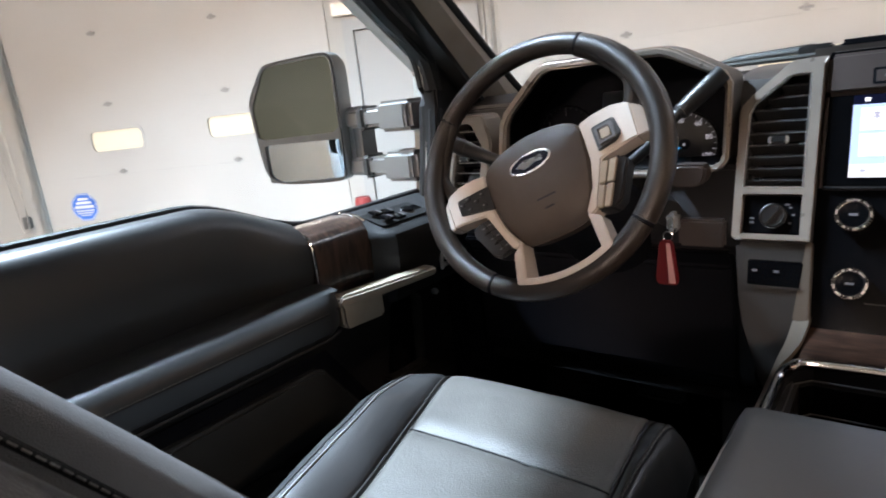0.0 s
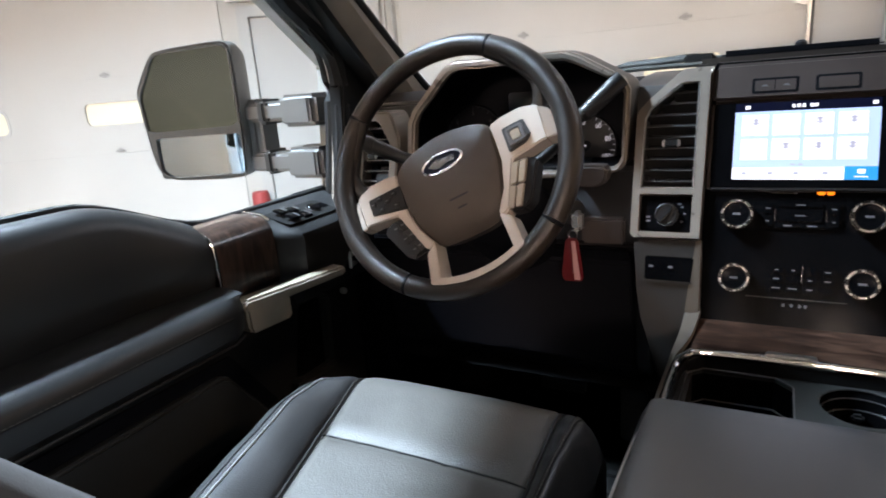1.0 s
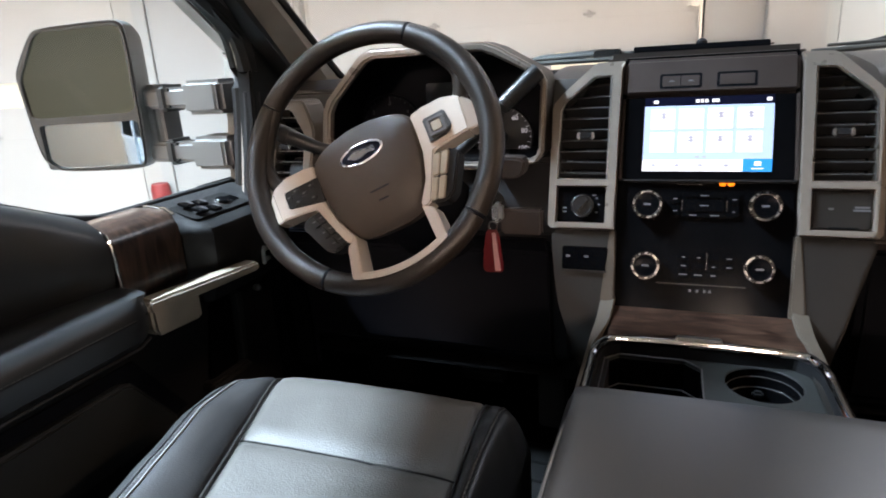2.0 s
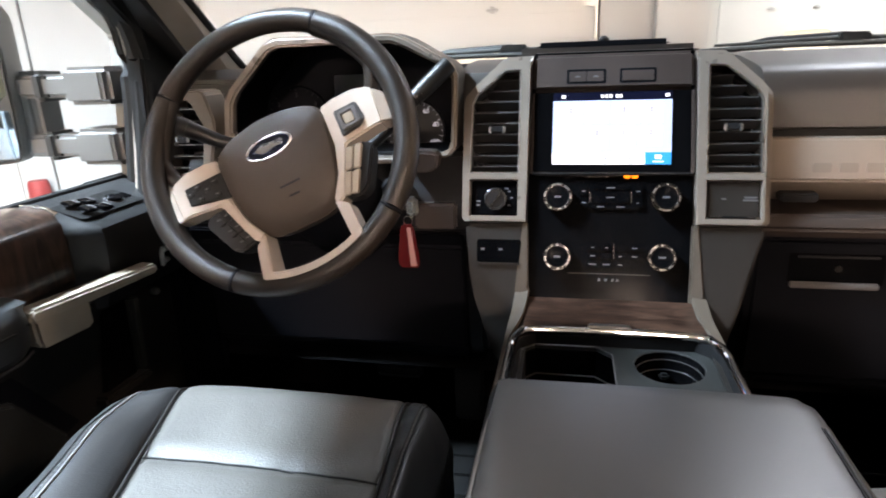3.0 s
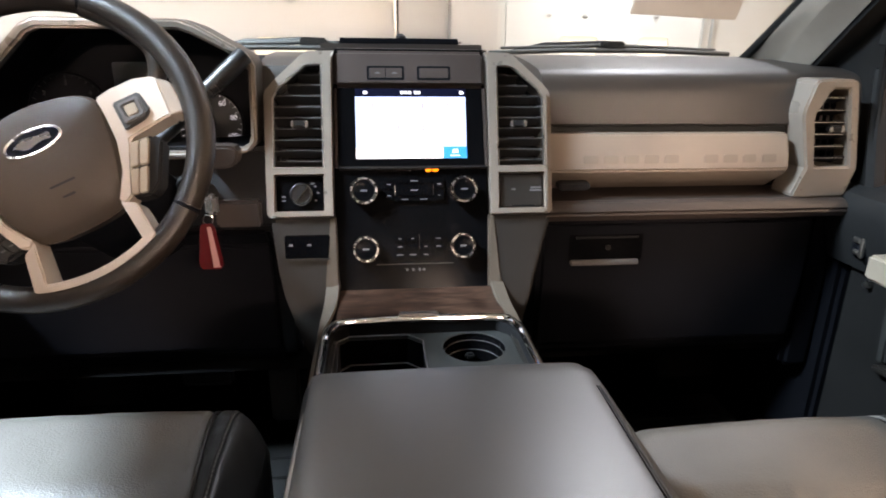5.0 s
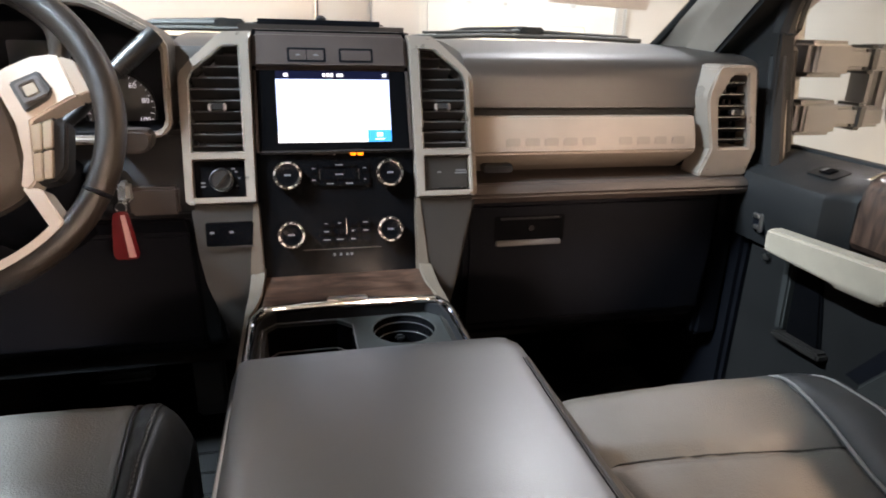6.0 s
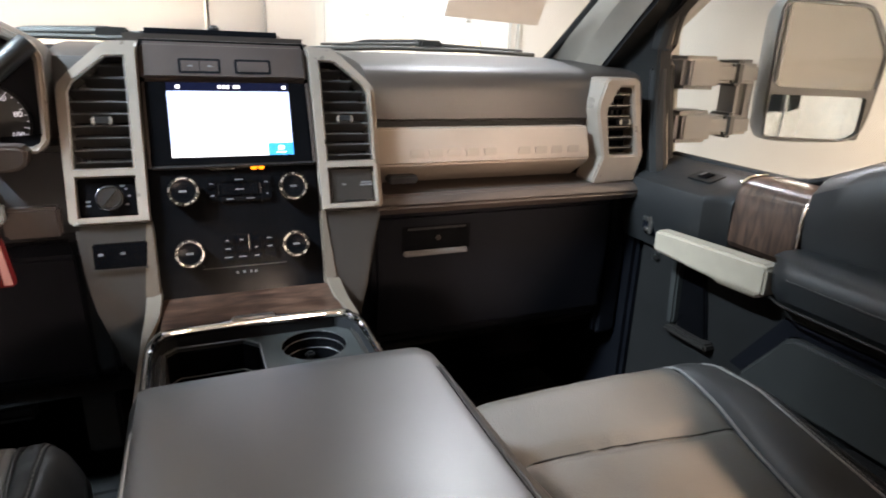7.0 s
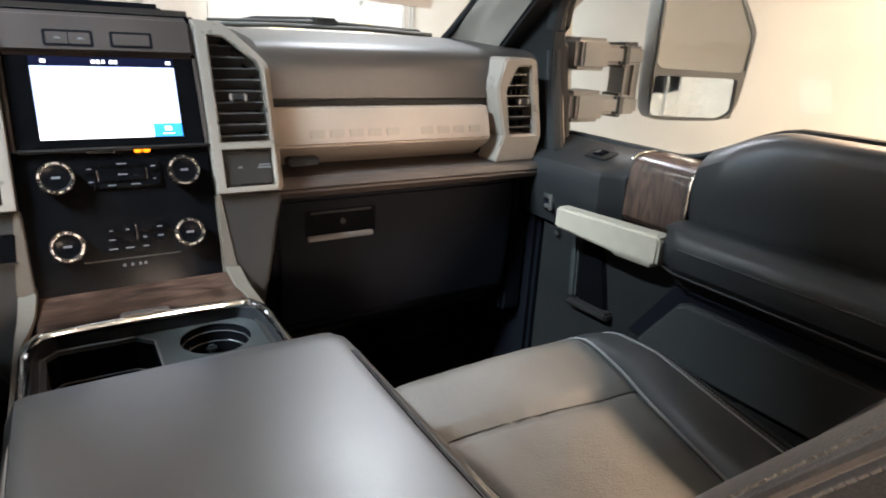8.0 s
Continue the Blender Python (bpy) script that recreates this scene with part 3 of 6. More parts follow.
slab("ceiling_cab", box(-0.98, 0.98, -2.33, -0.35, 1.27, 1.32, 0.02), HEADLINER, "grey cloth headliner of the cab", "ceiling")
# windscreen, cowl and pillars
ws = tagged(new("window_1"), "clear laminated windscreen", "windscreen", kind="structure")
g = part("glass", plate([(-0.78, 0.0), (0.78, 0.0), (0.705, 1.09), (-0.705, 1.09)], -0.003, 0.003, m=axes((0, 0.56, 0.684), (1, 0, 0), (0, -0.8393, 0.5437), (0, -0.5437, -0.8393))), WINDOW, ws)
g.visible_shadow = False
slab("cowl", box(-0.90, 0.90, 0.56, 0.86, 0.66, 0.742, 0.02), BLACK_SATIN, "black plastic cowl below the windscreen", "cowl")

# ---- pillars ----
def ribbon(lines, n, thick):
    """A strip between neighbouring long lines."""
    rows = [smooth_line(l, n) for l in lines]
    b = bmesh.new()
    vs = [[b.verts.new(p) for p in r] for r in rows]
    for A, B in zip(vs, vs[1:]):
        for k in range(len(A) - 1):
            b.faces.new((A[k], A[k + 1], B[k + 1], B[k]))
    bmesh.ops.recalc_face_normals(b, faces=b.faces)
    bmesh.ops.solidify(b, geom=b.faces[:], thickness=thick)
    return b


def pillar(sx):
    root = tagged(new("pillar_a"), "grey trimmed windscreen pillar with dark foot and rubber seals", "pillar", kind="structure")
    F = lambda pts: [(sx * x, y, z) for x, y, z in pts]
    edge_b = F([(0.797, 0.27, 0.735), (0.795, 0.10, 0.865), (0.785, -0.02, 0.985), (0.755, -0.36, 1.26)])
    edge_c = F([(0.774, 0.27, 0.735), (0.760, 0.133, 0.842), (0.752, -0.036, 0.983), (0.722, -0.38, 1.255)])
    mid = F([(0.762, 0.285, 0.745), (0.746, 0.15, 0.852), (0.738, -0.02, 0.985), (0.710, -0.37, 1.255)])
    ridge = F([(0.752, 0.298, 0.765), (0.732, 0.158, 0.866), (0.725, -0.002, 0.985), (0.697, -0.362, 1.26)])
    step = F([(0.762, 0.312, 0.768), (0.750, 0.175, 0.868), (0.745, 0.013, 0.985), (0.710, -0.355, 1.262)])
    trough = F([(0.758, 0.335, 0.775), (0.760, 0.212, 0.872), (0.758, 0.042, 0.985), (0.720, -0.35, 1.265)] if sx < 0 else [(0.744, 0.335, 0.775), (0.736, 0.212, 0.872), (0.735, 0.042, 0.985), (0.704, -0.35, 1.265)])
    glass = F([(0.757, 0.42, 0.752), (0.762, 0.318, 0.815), (0.768, 0.099, 0.984), (0.73, -0.36, 1.28)] if sx < 0 else [(0.718, 0.42, 0.752), (0.720, 0.318, 0.815), (0.733, 0.099, 0.984), (0.70, -0.36, 1.28)])
    part("trim", ribbon([edge_c, mid, ridge, step, trough, glass], 8, 0.006), PILLAR, root, "grey pillar trim with a long ridge")
    part("glass_edge", tube(smooth_line(glass, 6), 0.010, 8), RUBBER, root, "black windscreen edge")
    part("side_trim", ribbon([edge_b, edge_c], 8, 0.012), PILLAR_DARK, root, "dark pillar side")
    part("foot", plate([(0.03, 0.54), (0.34, 0.54), (0.34, 0.70), (0.27, 0.735), (0.11, 0.868), (-0.022, 0.987), (-0.36, 1.26), (-0.44, 1.26), (-0.085, 0.985), (0.072, 0.86), (0.045, 0.63)], 0.796, 0.83, m=axes((0, 0, 0), (0, 1, 0), (0, 0, 1), (sx, 0, 0)), r=0.004), PILLAR_DARK, root, "dark smooth pillar foot")
    part("weatherstrip", tube(smooth_line(F([(0.812, 0.035, 0.54), (0.812, 0.078, 0.853), (0.806, -0.075, 0.985), (0.775, -0.43, 1.25)]), 8), 0.019, 8), RUBBER, root, "black door seal")
    part("seal_lip", tube(smooth_line(F([(0.832, 0.04, 0.55), (0.832, 0.082, 0.858), (0.826, -0.075, 0.995), (0.80, -0.43, 1.255)]), 8), 0.008, 8), PILLAR, root, "grey door seal lip")
    part("seal_outer", tube(smooth_line(F([(0.862, 0.07, 0.55), (0.862, 0.112, 0.862), (0.855, -0.045, 1.0), (0.83, -0.40, 1.26)]), 8), 0.016, 8), RUBBER, root, "black outer seal")
    return root


for sx in (-1, 1):
    pillar(sx)

# ---- front doors ----
def ease(t):
    t = max(0.0, min(1.0, t))
    return t * t * (3 - 2 * t)


def sill_z(y, sx):
    """The window line: level by the switches, then up to the shoulder."""
    start, run = (-0.19, 0.23) if sx > 0 else (-0.21, 0.26)
    return 0.6115 + 0.077 * ease((start - y) / run)


def loft_y(section, y0, y1, n, sx):
    """section(y) gives a closed list of (x, z); drawn along y."""
    b = bmesh.new()
    rows = []
    for k in range(n + 1):
        y = y0 + (y1 - y0) * k / n
        rows.append([b.verts.new((sx * x, y, z)) for x, z in section(y)])
    for A, B in zip(rows, rows[1:]):
        for q in range(len(A)):
            b.faces.new((A[q], A[(q + 1) % len(A)], B[(q + 1) % len(A)], B[q]))
    b.faces.new(rows[0]), b.faces.new(rows[-1])
    return b


def upper_pad(y, sx):
    z = sill_z(y, sx)
    k = ease((-0.30 - y) / 0.14)
    inn = -0.023 * (1 - k)
    return [(0.897, z - 0.007), (0.880, z - 0.004), (0.864, z - 0.005), (0.851 + inn * 0.3, z - 0.009), (0.841 + inn * 0.6, z - 0.018), (0.833 + inn, z - 0.036), (0.827 + inn, 0.56 + (z - 0.594) * 0.45), (0.828 + inn, 0.548), (0.834 + inn, 0.528), (0.842 + inn, 0.50), (0.895, 0.50)]


def arm_pad(y):
    k = ease((-0.303 - y) / 0.03)
    out = 0.735 + 0.02 * (1 - k)
    return [(0.85, 0.522), (0.80, 0.526), (0.772, 0.526), (0.753, 0.521), (out + 0.006, 0.511), (out + 0.001, 0.497), (out + 0.001, 0.488), (out + 0.006, 0.462), (out + 0.018, 0.450), (0.85, 0.449)]


def car_door(sx, label):
    root = tagged(new("door_front"), label, "car door", kind="structure")
    X = lambda x: sx * x
    YZ = axes((0, 0, 0), (0, 1, 0), (0, 0, 1), (sx, 0, 0))
    part("upper_pad", loft_y(lambda y: upper_pad(y, sx), -1.0, -0.302, 40, sx), DOOR_SKIN, root, "black padded vinyl upper panel")
    arm = part("armrest", loft_y(arm_pad, -1.0, -0.304, 40, sx), ARM_SKIN, root, "black padded armrest")
    part("piping", tube([(X(0.741), -1.0, 0.452), (X(0.743), -0.34, 0.452), (X(0.757), -0.308, 0.452)], 0.0022, 6), GREY_TRIM, arm)
    part("arm_seam", tube([(X(0.7357), -1.0, 0.494), (X(0.7362), -0.345, 0.494), (X(0.748), -0.312, 0.494)], 0.0011, 6), RUBBER, arm)
    stitch([(X(0.7350), -1.0, 0.4965), (X(0.7355), -0.345, 0.4965)], arm, r=0.0004)
    # lower panel with bottle pocket, speaker area and raised borders
    part("lower_panel", plate([(-1.0, 0.06), (0.045, 0.06), (0.045, 0.45), (-0.05, 0.47), (-0.29, 0.452), (-1.0, 0.452)], 0.80, 0.85, m=YZ, r=0.008), DOOR_HARD, root)
    part("map_pocket", plate([(-0.98, 0.075), (-0.40, 0.075), (-0.36, 0.12), (-0.42, 0.25), (-0.47, 0.27), (-0.98, 0.27)], 0.752, 0.803, m=YZ, r=0.014, seg=3), DOOR_HARD, root)
    part("panel_insert", plate([(-0.98, 0.390), (-0.348, 0.392), (-0.330, 0.384), (-0.258, 0.286), (-0.262, 0.275), (-0.98, 0.275)], 0.782, 0.803, m=YZ, r=0.006, seg=3), DOOR_INSERT, root, "raised door panel insert")
    # black strips stand in for the shadow band round the insert
    part("panel_shadow", plate([(-0.98, 0.391), (-0.345, 0.393), (-0.315, 0.412), (-0.98, 0.420)], 0.796, 0.802, m=YZ), BLACK, root)
    part("panel_shadow", plate([(-0.344, 0.394), (-0.329, 0.385), (-0.257, 0.286), (-0.228, 0.290), (-0.314, 0.412)], 0.796, 0.802, m=YZ), BLACK, root)
    # wood insert between two bright edges
    part("wood_insert", loft_y(lambda y: [(0.895, 0.611), (0.86, 0.612), (0.83, 0.609), (0.814, 0.600), (0.805, 0.585), (0.803, 0.50), (0.81, 0.49), (0.895, 0.49)], -0.299, -0.168, 6, sx), DOOR_WOOD, root, "dark brown wood-grain insert")
    for y, n in ((-0.3005, 6), (-0.1665, 4)):
        part("bright_edge", tube([(X(0.872), y, 0.6145), (X(0.85), y, 0.614), (X(0.828), y, 0.611), (X(0.811), y, 0.602), (X(0.802), y, 0.586), (X(0.80), y, 0.51)][:n], 0.0024, 6), CHROME, root, "thin chrome edge")
    # switch pod
    def pod_section(y):
        i = 0.803 - 0.038 * ease((y + 0.165) / 0.035)
        return [(0.905, 0.606), (0.870, 0.6055), (0.835, 0.596), (i + 0.014, 0.577), (i + 0.004, 0.571), (i, 0.562), (i + 0.002, 0.50), (i + 0.022, 0.44), (0.905, 0.44)]
    part("switch_pod", loft_y(pod_section, -0.165, 0.085, 24, sx), POD_SKIN, root, "black plastic switch pod")
    tilt = axes((X(0.826), -0.075, 0.5935), (0, 1, 0), (X(0.966), 0, 0.26), (X(-0.26) if sx > 0 else 0.26, 0, 0.966))
    if sx < 0:
        sp = part("switch_plate", plate(round_rect(-0.062, 0.080, -0.034, 0.030, 0.008), -0.002, 0.0018, m=tilt, r=0.0006), DOOR_HARD, root)
        for q in (-0.036, -0.002):
            for w in (-0.018, 0.012):
                part("window_switch", box(q - 0.0125, q + 0.0125, w - 0.011, w + 0.011, 0.001, 0.0055, 0.002, m=tilt @ pose(0, 0, 0.001, 0, 6, 0)), PIANO, sp, "window lift switch")
                part("switch_mark", box(q + 0.004, q + 0.0105, w - 0.008, w + 0.008, 0.0062, 0.0072, 0.0006, m=tilt @ pose(0, 0, 0.001, 0, 6, 0)), LATCH, sp)
        part("mirror_knob", lathe([(0.014, 0.001), (0.0135, 0.006), (0.011, 0.008), (0, 0.008)], 18, m=tilt @ Matrix.Translation((0.040, -0.004, 0))), PIANO, sp, "round mirror adjuster")
        part("knob_ring", lathe([(0.0142, 0.001), (0.0155, 0.002), (0.0155, 0.003), (0.0142, 0.0035)], 18, m=tilt @ Matrix.Translation((0.040, -0.004, 0))), LATCH, sp)
        for q in (0.062, 0.071):
            part("lock_switch", box(q - 0.003, q + 0.003, -0.014, 0.008, 0.001, 0.005, 0.0015, m=tilt), PIANO, sp)
    else:
        sp = part("switch_plate", plate(round_rect(-0.030, 0.030, -0.020, 0.020, 0.006), -0.002, 0.0018, m=tilt, r=0.0006), DOOR_HARD, root)
        part("window_switch", box(-0.0125, 0.0125, -0.011, 0.011, 0.001, 0.0055, 0.002, m=tilt), PIANO, sp)
        part("switch_mark", box(0.004, 0.0105, -0.008, 0.008, 0.005, 0.0062, 0.0006, m=tilt), LATCH, sp)
    # silver pull handle: slanting bar with a block end
    a, c = (Vector((X(0.749), -0.075, 0.4805)), Vector((X(0.770), -0.304, 0.484))) if sx > 0 else (Vector((X(0.752), -0.078, 0.481)), Vector((X(0.782), -0.300, 0.486)))
    d = (c - a).normalized()
    side = Vector((d.y, -d.x, 0)).normalized()
    if side.x * sx > 0:
        side = -side
    H = axes(a, d, side, Vector((0, 0, 1)))
    L = (c - a).length
    low, thin = (-0.032, -0.020) if sx > 0 else (0.000, 0.003)
    h = part("pull_handle", plate([(0, thin), (L * 0.6, low), (L - 0.004, low), (L, low + 0.006), (L, 0.014), (L - 0.006, 0.020), (0, 0.019)], -0.004, 0.030, m=H @ axes((0, 0, 0), (1, 0, 0), (0, 0, 1), (0, 1, 0)), r=0.005, seg=3), HANDLE, root, "satin silver door pull handle")
    part("handle_back", plate([(L * 0.58, -0.038), (L - 0.012, -0.040), (L - 0.006, -0.032), (L - 0.005, 0.006), (L * 0.58, 0.006)], -0.03, 0.026, m=H @ axes((0, 0, 0), (1, 0, 0), (0, 0, 1), (0, 1, 0)), r=0.006), HANDLE, h)
    # pocket under the handle with grey lip: a black plate stands for its shade
    part("grip_pocket_shade", plate([(-0.172, 0.300), (-0.093, 0.296), (-0.086, 0.433), (-0.142, 0.435)], 0.792, 0.802, m=YZ, r=0.004), PIANO, root, "black plate for the shaded pocket")
    part("recess_lip", plate([(-0.188, 0.289), (-0.076, 0.287), (-0.074, 0.296), (-0.090, 0.302), (-0.186, 0.304)], 0.776, 0.803, m=YZ, r=0.004), GREY_TRIM, root, "grey recess lip")
    part("recess_edge", plate([(-0.090, 0.303), (-0.072, 0.300), (-0.062, 0.432), (-0.083, 0.434)], 0.785, 0.803, m=YZ, r=0.004), DOOR_INSERT, root)
    # door release: a small chrome lever in a dark cup, and the lock pin under it
    lx = lambda x0, x1: (min(X(x0), X(x1)), max(X(x0), X(x1)))
    cup_ = part("release_cup", box(*lx(0.770, 0.80), -0.020, 0.020, 0.464, 0.508, 0.006), BLACK, root)
    part("release_lever", merge(box(*lx(0.764, 0.772), -0.014, -0.006, 0.468, 0.504, 0.002), box(*lx(0.764, 0.772), -0.006, 0.012, 0.492, 0.502, 0.002), box(*lx(0.764, 0.772), -0.006, 0.008, 0.472, 0.480, 0.002)), EDGE, cup_, "small chrome door release")
    part("lock_pin", box(*lx(0.784, 0.80), -0.019, -0.008, 0.414, 0.426, 0.003), DULL_CHROME, root)
    # sill seal, frame, glass, outer skin
    line = [(X(0.906), y, sill_z(y, sx) - 0.006) for y in [0.10 - 0.03 * k for k in range(38)]]
    part("sill_seal", tube(line, 0.009, 8, flat=0.8), RUBBER, root, "black rubber window seal")
    band = [(0.20, 0.55), (0.215, 0.87), (0.03, 1.02), (-0.32, 1.235), (-0.92, 1.25), (-0.92, 1.20), (-0.35, 1.195), (-0.035, 1.0), (0.152, 0.862), (0.115, 0.60), (0.11, 0.55)]
    part("window_frame", plate(band, 0.885, 0.925, m=YZ, r=0.006), SAIL, root, "grey window frame and mirror sail")
    part("rear_post", box(min(X(0.86), X(0.925)), max(X(0.86), X(0.925)), -0.93, -0.88, 0.55, 1.22, 0.008), PILLAR_DARK, root)
    gl = part("window_glass", plate([(0.14, 0.55), (0.18, 0.86), (0.0, 1.0), (-0.33, 1.215), (-0.9, 1.22), (-0.9, 0.55)], 0.903, 0.907, m=YZ), WINDOW, root, "clear side window glass")
    gl.visible_shadow = False
    part("outer_skin", plate([(-0.95, -0.25), (0.2, -0.25), (0.2, 0.56), (-0.22, 0.575), (-0.46, 0.65), (-0.95, 0.655)], 0.93, 0.985, m=YZ, r=0.01), BODY, root, "white painted outer skin")
    return root


car_door(-1, "black driver's door with wood insert, silver pull and window switches")
car_door(1, "black passenger door with wood insert and silver pull")


# ---- towing mirrors ----
def rounder(pts, n=2, c=0.2):
    """Cuts the corners of an outline."""
    for _ in range(n):
        q = []
        for (ax, ay), (bx, by) in zip(pts, pts[1:] + pts[:1]):
            q += [(ax * (1 - c) + bx * c, ay * (1 - c) + by * c), (ax * c + bx * (1 - c), ay * c + by * (1 - c))]
        pts = q
    return pts


def side_mirror(sx, tangent, shift, label, glass):
    root = thing("side_mirror", label, "mirror", "side mirrors")
    t = Vector((sx * tangent[0], tangent[1], 0)).normalized()
    up = Vector((0, 0, 1))
    nrm = Vector((t.y, -t.x, 0)) if sx > 0 else Vector((-t.y, t.x, 0))
    M = axes(Vector((sx * 1.10, 0.09, 0.632)) + t * shift, t, up, nrm)
    out = [(0.02, 0.0), (0.19, 0.004), (0.217, 0.02), (0.229, 0.05), (0.242, 0.20), (0.236, 0.22), (0.196, 0.284), (0.178, 0.296), (0.025, 0.306), (0.006, 0.296), (0.0, 0.275), (0.004, 0.02)]
    out = rounder(out)
    cx, cy = 0.12, 0.15
    b = bmesh.new()
    rows = []
    for w, s in ((0.0, 0.955), (0.006, 0.99), (-0.004, 1.0), (-0.04, 1.0), (-0.08, 0.93), (-0.115, 0.78), (-0.13, 0.5)):
        rows.append([b.verts.new((cx + (x - cx) * s, cy + (y - cy) * s, w)) for x, y in out])
    for A, B in zip(rows[1:], rows[2:]):
        for q in range(len(A)):
            b.faces.new((A[q], A[(q + 1) % len(A)], B[(q + 1) % len(A)], B[q]))
    for q in range(len(out)):
        b.faces.new((rows[0][q], rows[0][(q + 1) % len(out)], rows[1][(q + 1) % len(out)], rows[1][q]))
    b.faces.new(rows[-1])
    bmesh.ops.holes_fill(b, edges=[e for e in b.edges if e.is_boundary], sides=0)
    b.transform(M)
    shell = part("housing", b, MIRROR_GREY, root, "grey plastic mirror housing")
    ins = lambda k: [(cx + (x - cx) * k, cy + (y - cy) * k) for x, y in out]
    up_glass = [(x, y) for x, y in rounder([(0.011, 0.121), (0.227, 0.118), (0.232, 0.197), (0.189, 0.276), (0.174, 0.286), (0.023, 0.293), (0.012, 0.282)], 2, 0.07)]
    part("inner_bezel", plate(ins(0.955), -0.001, 0.0085, holes=[up_glass, round_rect(0.012, 0.215, 0.012, 0.104, 0.007)], m=M, r=0.002), BEZEL_GREY, shell, "dark grey inner bezel with a split bar")
    part("flat_glass", plate([(cx + (x - cx) * 1.01, y) for x, y in up_glass], 0.0, 0.004, m=M), glass, root, "flat mirror glass")
    b = bmesh.new()
    n = 14
    gridv = [[b.verts.new((0.012 + 0.202 * i / n, 0.010 + 0.094 * j / n, 0.006 - ((0.202 * (i / n - 0.5)) ** 2 + (0.094 * (j / n - 0.5)) ** 2) / 2.2)) for i in range(n + 1)] for j in range(n + 1)]
    for j in range(n):
        for i in range(n):
            b.faces.new((gridv[j][i], gridv[j][i + 1], gridv[j + 1][i + 1], gridv[j + 1][i]))
    bmesh.ops.solidify(b, geom=b.faces[:], thickness=0.002)
    b.transform(M)
    part("convex_glass", b, MIRROR_CLEAR, root, "convex spotting mirror glass")
    def bar(x0, x1, y0, y1, z0, z1, r):
        return box(min(sx * x0, sx * x1), max(sx * x0, sx * x1), y0, y1, z0, z1, r, 3)
    part("bracket", bar(1.082, 1.13, 0.115, 0.19, 0.648, 0.806, 0.014), MIRROR_GREY, root, "grey bracket between the arms and the housing")
    for z in (0.776, 0.664):
        arm = part("arm", bar(0.89, 0.988, 0.088, 0.175, z - 0.034, z + 0.034, 0.010), MIRROR_GREY, root, "grey telescoping mirror arm")
        part("arm_panel", bar(0.905, 0.980, 0.085, 0.09, z - 0.026, z + 0.026, 0.002), MIRROR_GREY, arm)
        part("slide_bar", bar(0.98, 1.12, 0.105, 0.16, z - 0.021, z + 0.022, 0.008), MIRROR_GREY, arm)
        part("collar", bar(1.040, 1.068, 0.098, 0.166, z - 0.027, z + 0.028, 0.008), BEZEL_GREY, arm)
    return root


side_mirror(-1, (0.92, -0.38), -0.003, "grey towing mirror with flat and convex glass on the driver's door", MIRROR_TINT)
side_mirror(1, (0.89, -0.45), 0.016, "grey towing mirror with flat and convex glass on the passenger door", MIRROR_GLASS)

# ---- dashboard ----
dash = thing("dashboard", "charcoal dashboard with taupe strip, silver pods and dark glovebox", "dashboard")
LEAN = radians(18.26)
STACK = axes((0, 0.02, 0.56), (1, 0, 0), (0, math.sin(LEAN), math.cos(LEAN)), (0, -math.cos(LEAN), math.sin(LEAN)))


def s_of(z):
    return (z - 0.56) / math.cos(LEAN)


# passenger side pad, strip, ledge, glovebox
part("passenger_pad", extrude_x([(0.60, 0.760), (0.52, 0.783), (0.42, 0.7935), (0.34, 0.7930), (0.26, 0.7885), (0.19, 0.7815), (0.150, 0.7765), (0.128, 0.7718), (0.114, 0.7650), (0.105, 0.7540), (0.099, 0.735), (0.095, 0.710), (0.093, 0.686), (0.10, 0.682), (0.60, 0.682)], 0.216, 0.80), DASH, dash, "charcoal grained soft pad")
strip = part("trim_strip", extrude_x([(0.078, 0.672), (0.066, 0.640), (0.060, 0.612), (0.067, 0.603), (0.116, 0.571), (0.14, 0.57), (0.14, 0.672)], 0.216, 0.655, r=0.003), TAUPE, dash, "taupe metallic trim strip with raised bars")
face = axes((0, 0.0640, 0.629), (1, 0, 0), (0, 0.172, 0.985), (0, -0.985, 0.172))
LETTER_W = [0.026, 0.026, 0.026, 0.026, 0.026, 0.0, 0.026, 0.026, 0.024, 0.026]
for k, w in enumerate(LETTER_W):
    if w:
        x = 0.284 + 0.0356 * k
        part("raised_bar", plate(round_rect(x, x + w, -0.0055, 0.0085, 0.003), -0.004, 0.0016, m=face, r=0.0006), TAUPE_DARK, strip)
part("pad_gap", box(0.216, 0.70, 0.10, 0.16, 0.668, 0.69), RUBBER, dash)
part("ledge", extrude_x([(0.052, 0.562), (0.040, 0.553), (0.036, 0.543), (0.044, 0.529), (0.09, 0.522), (0.16, 0.522), (0.16, 0.562)], 0.216, 0.782, r=0.004), PANEL_BROWN, dash, "brown-grey ledge over the glovebox")
part("ledge_button", box(0.247, 0.30, 0.062, 0.09, 0.578, 0.592, 0.003), BLACK_SATIN, dash)
glove = part("glovebox", extrude_x([(0.075, 0.522), (0.072, 0.40), (0.085, 0.27), (0.12, 0.235), (0.30, 0.22), (0.30, 0.522)], 0.22, 0.74, r=0.010), BLACK, dash, "black glovebox door")
gh = part("latch_recess", box(0.275, 0.41, 0.0705, 0.09, 0.447, 0.495, 0.001), PIANO, glove, "glovebox latch")
part("latch_bar", extrude_x([(0.066, 0.450), (0.062, 0.446), (0.063, 0.441), (0.078, 0.441), (0.078, 0.450)], 0.278, 0.402, r=0.001), LATCH, gh)
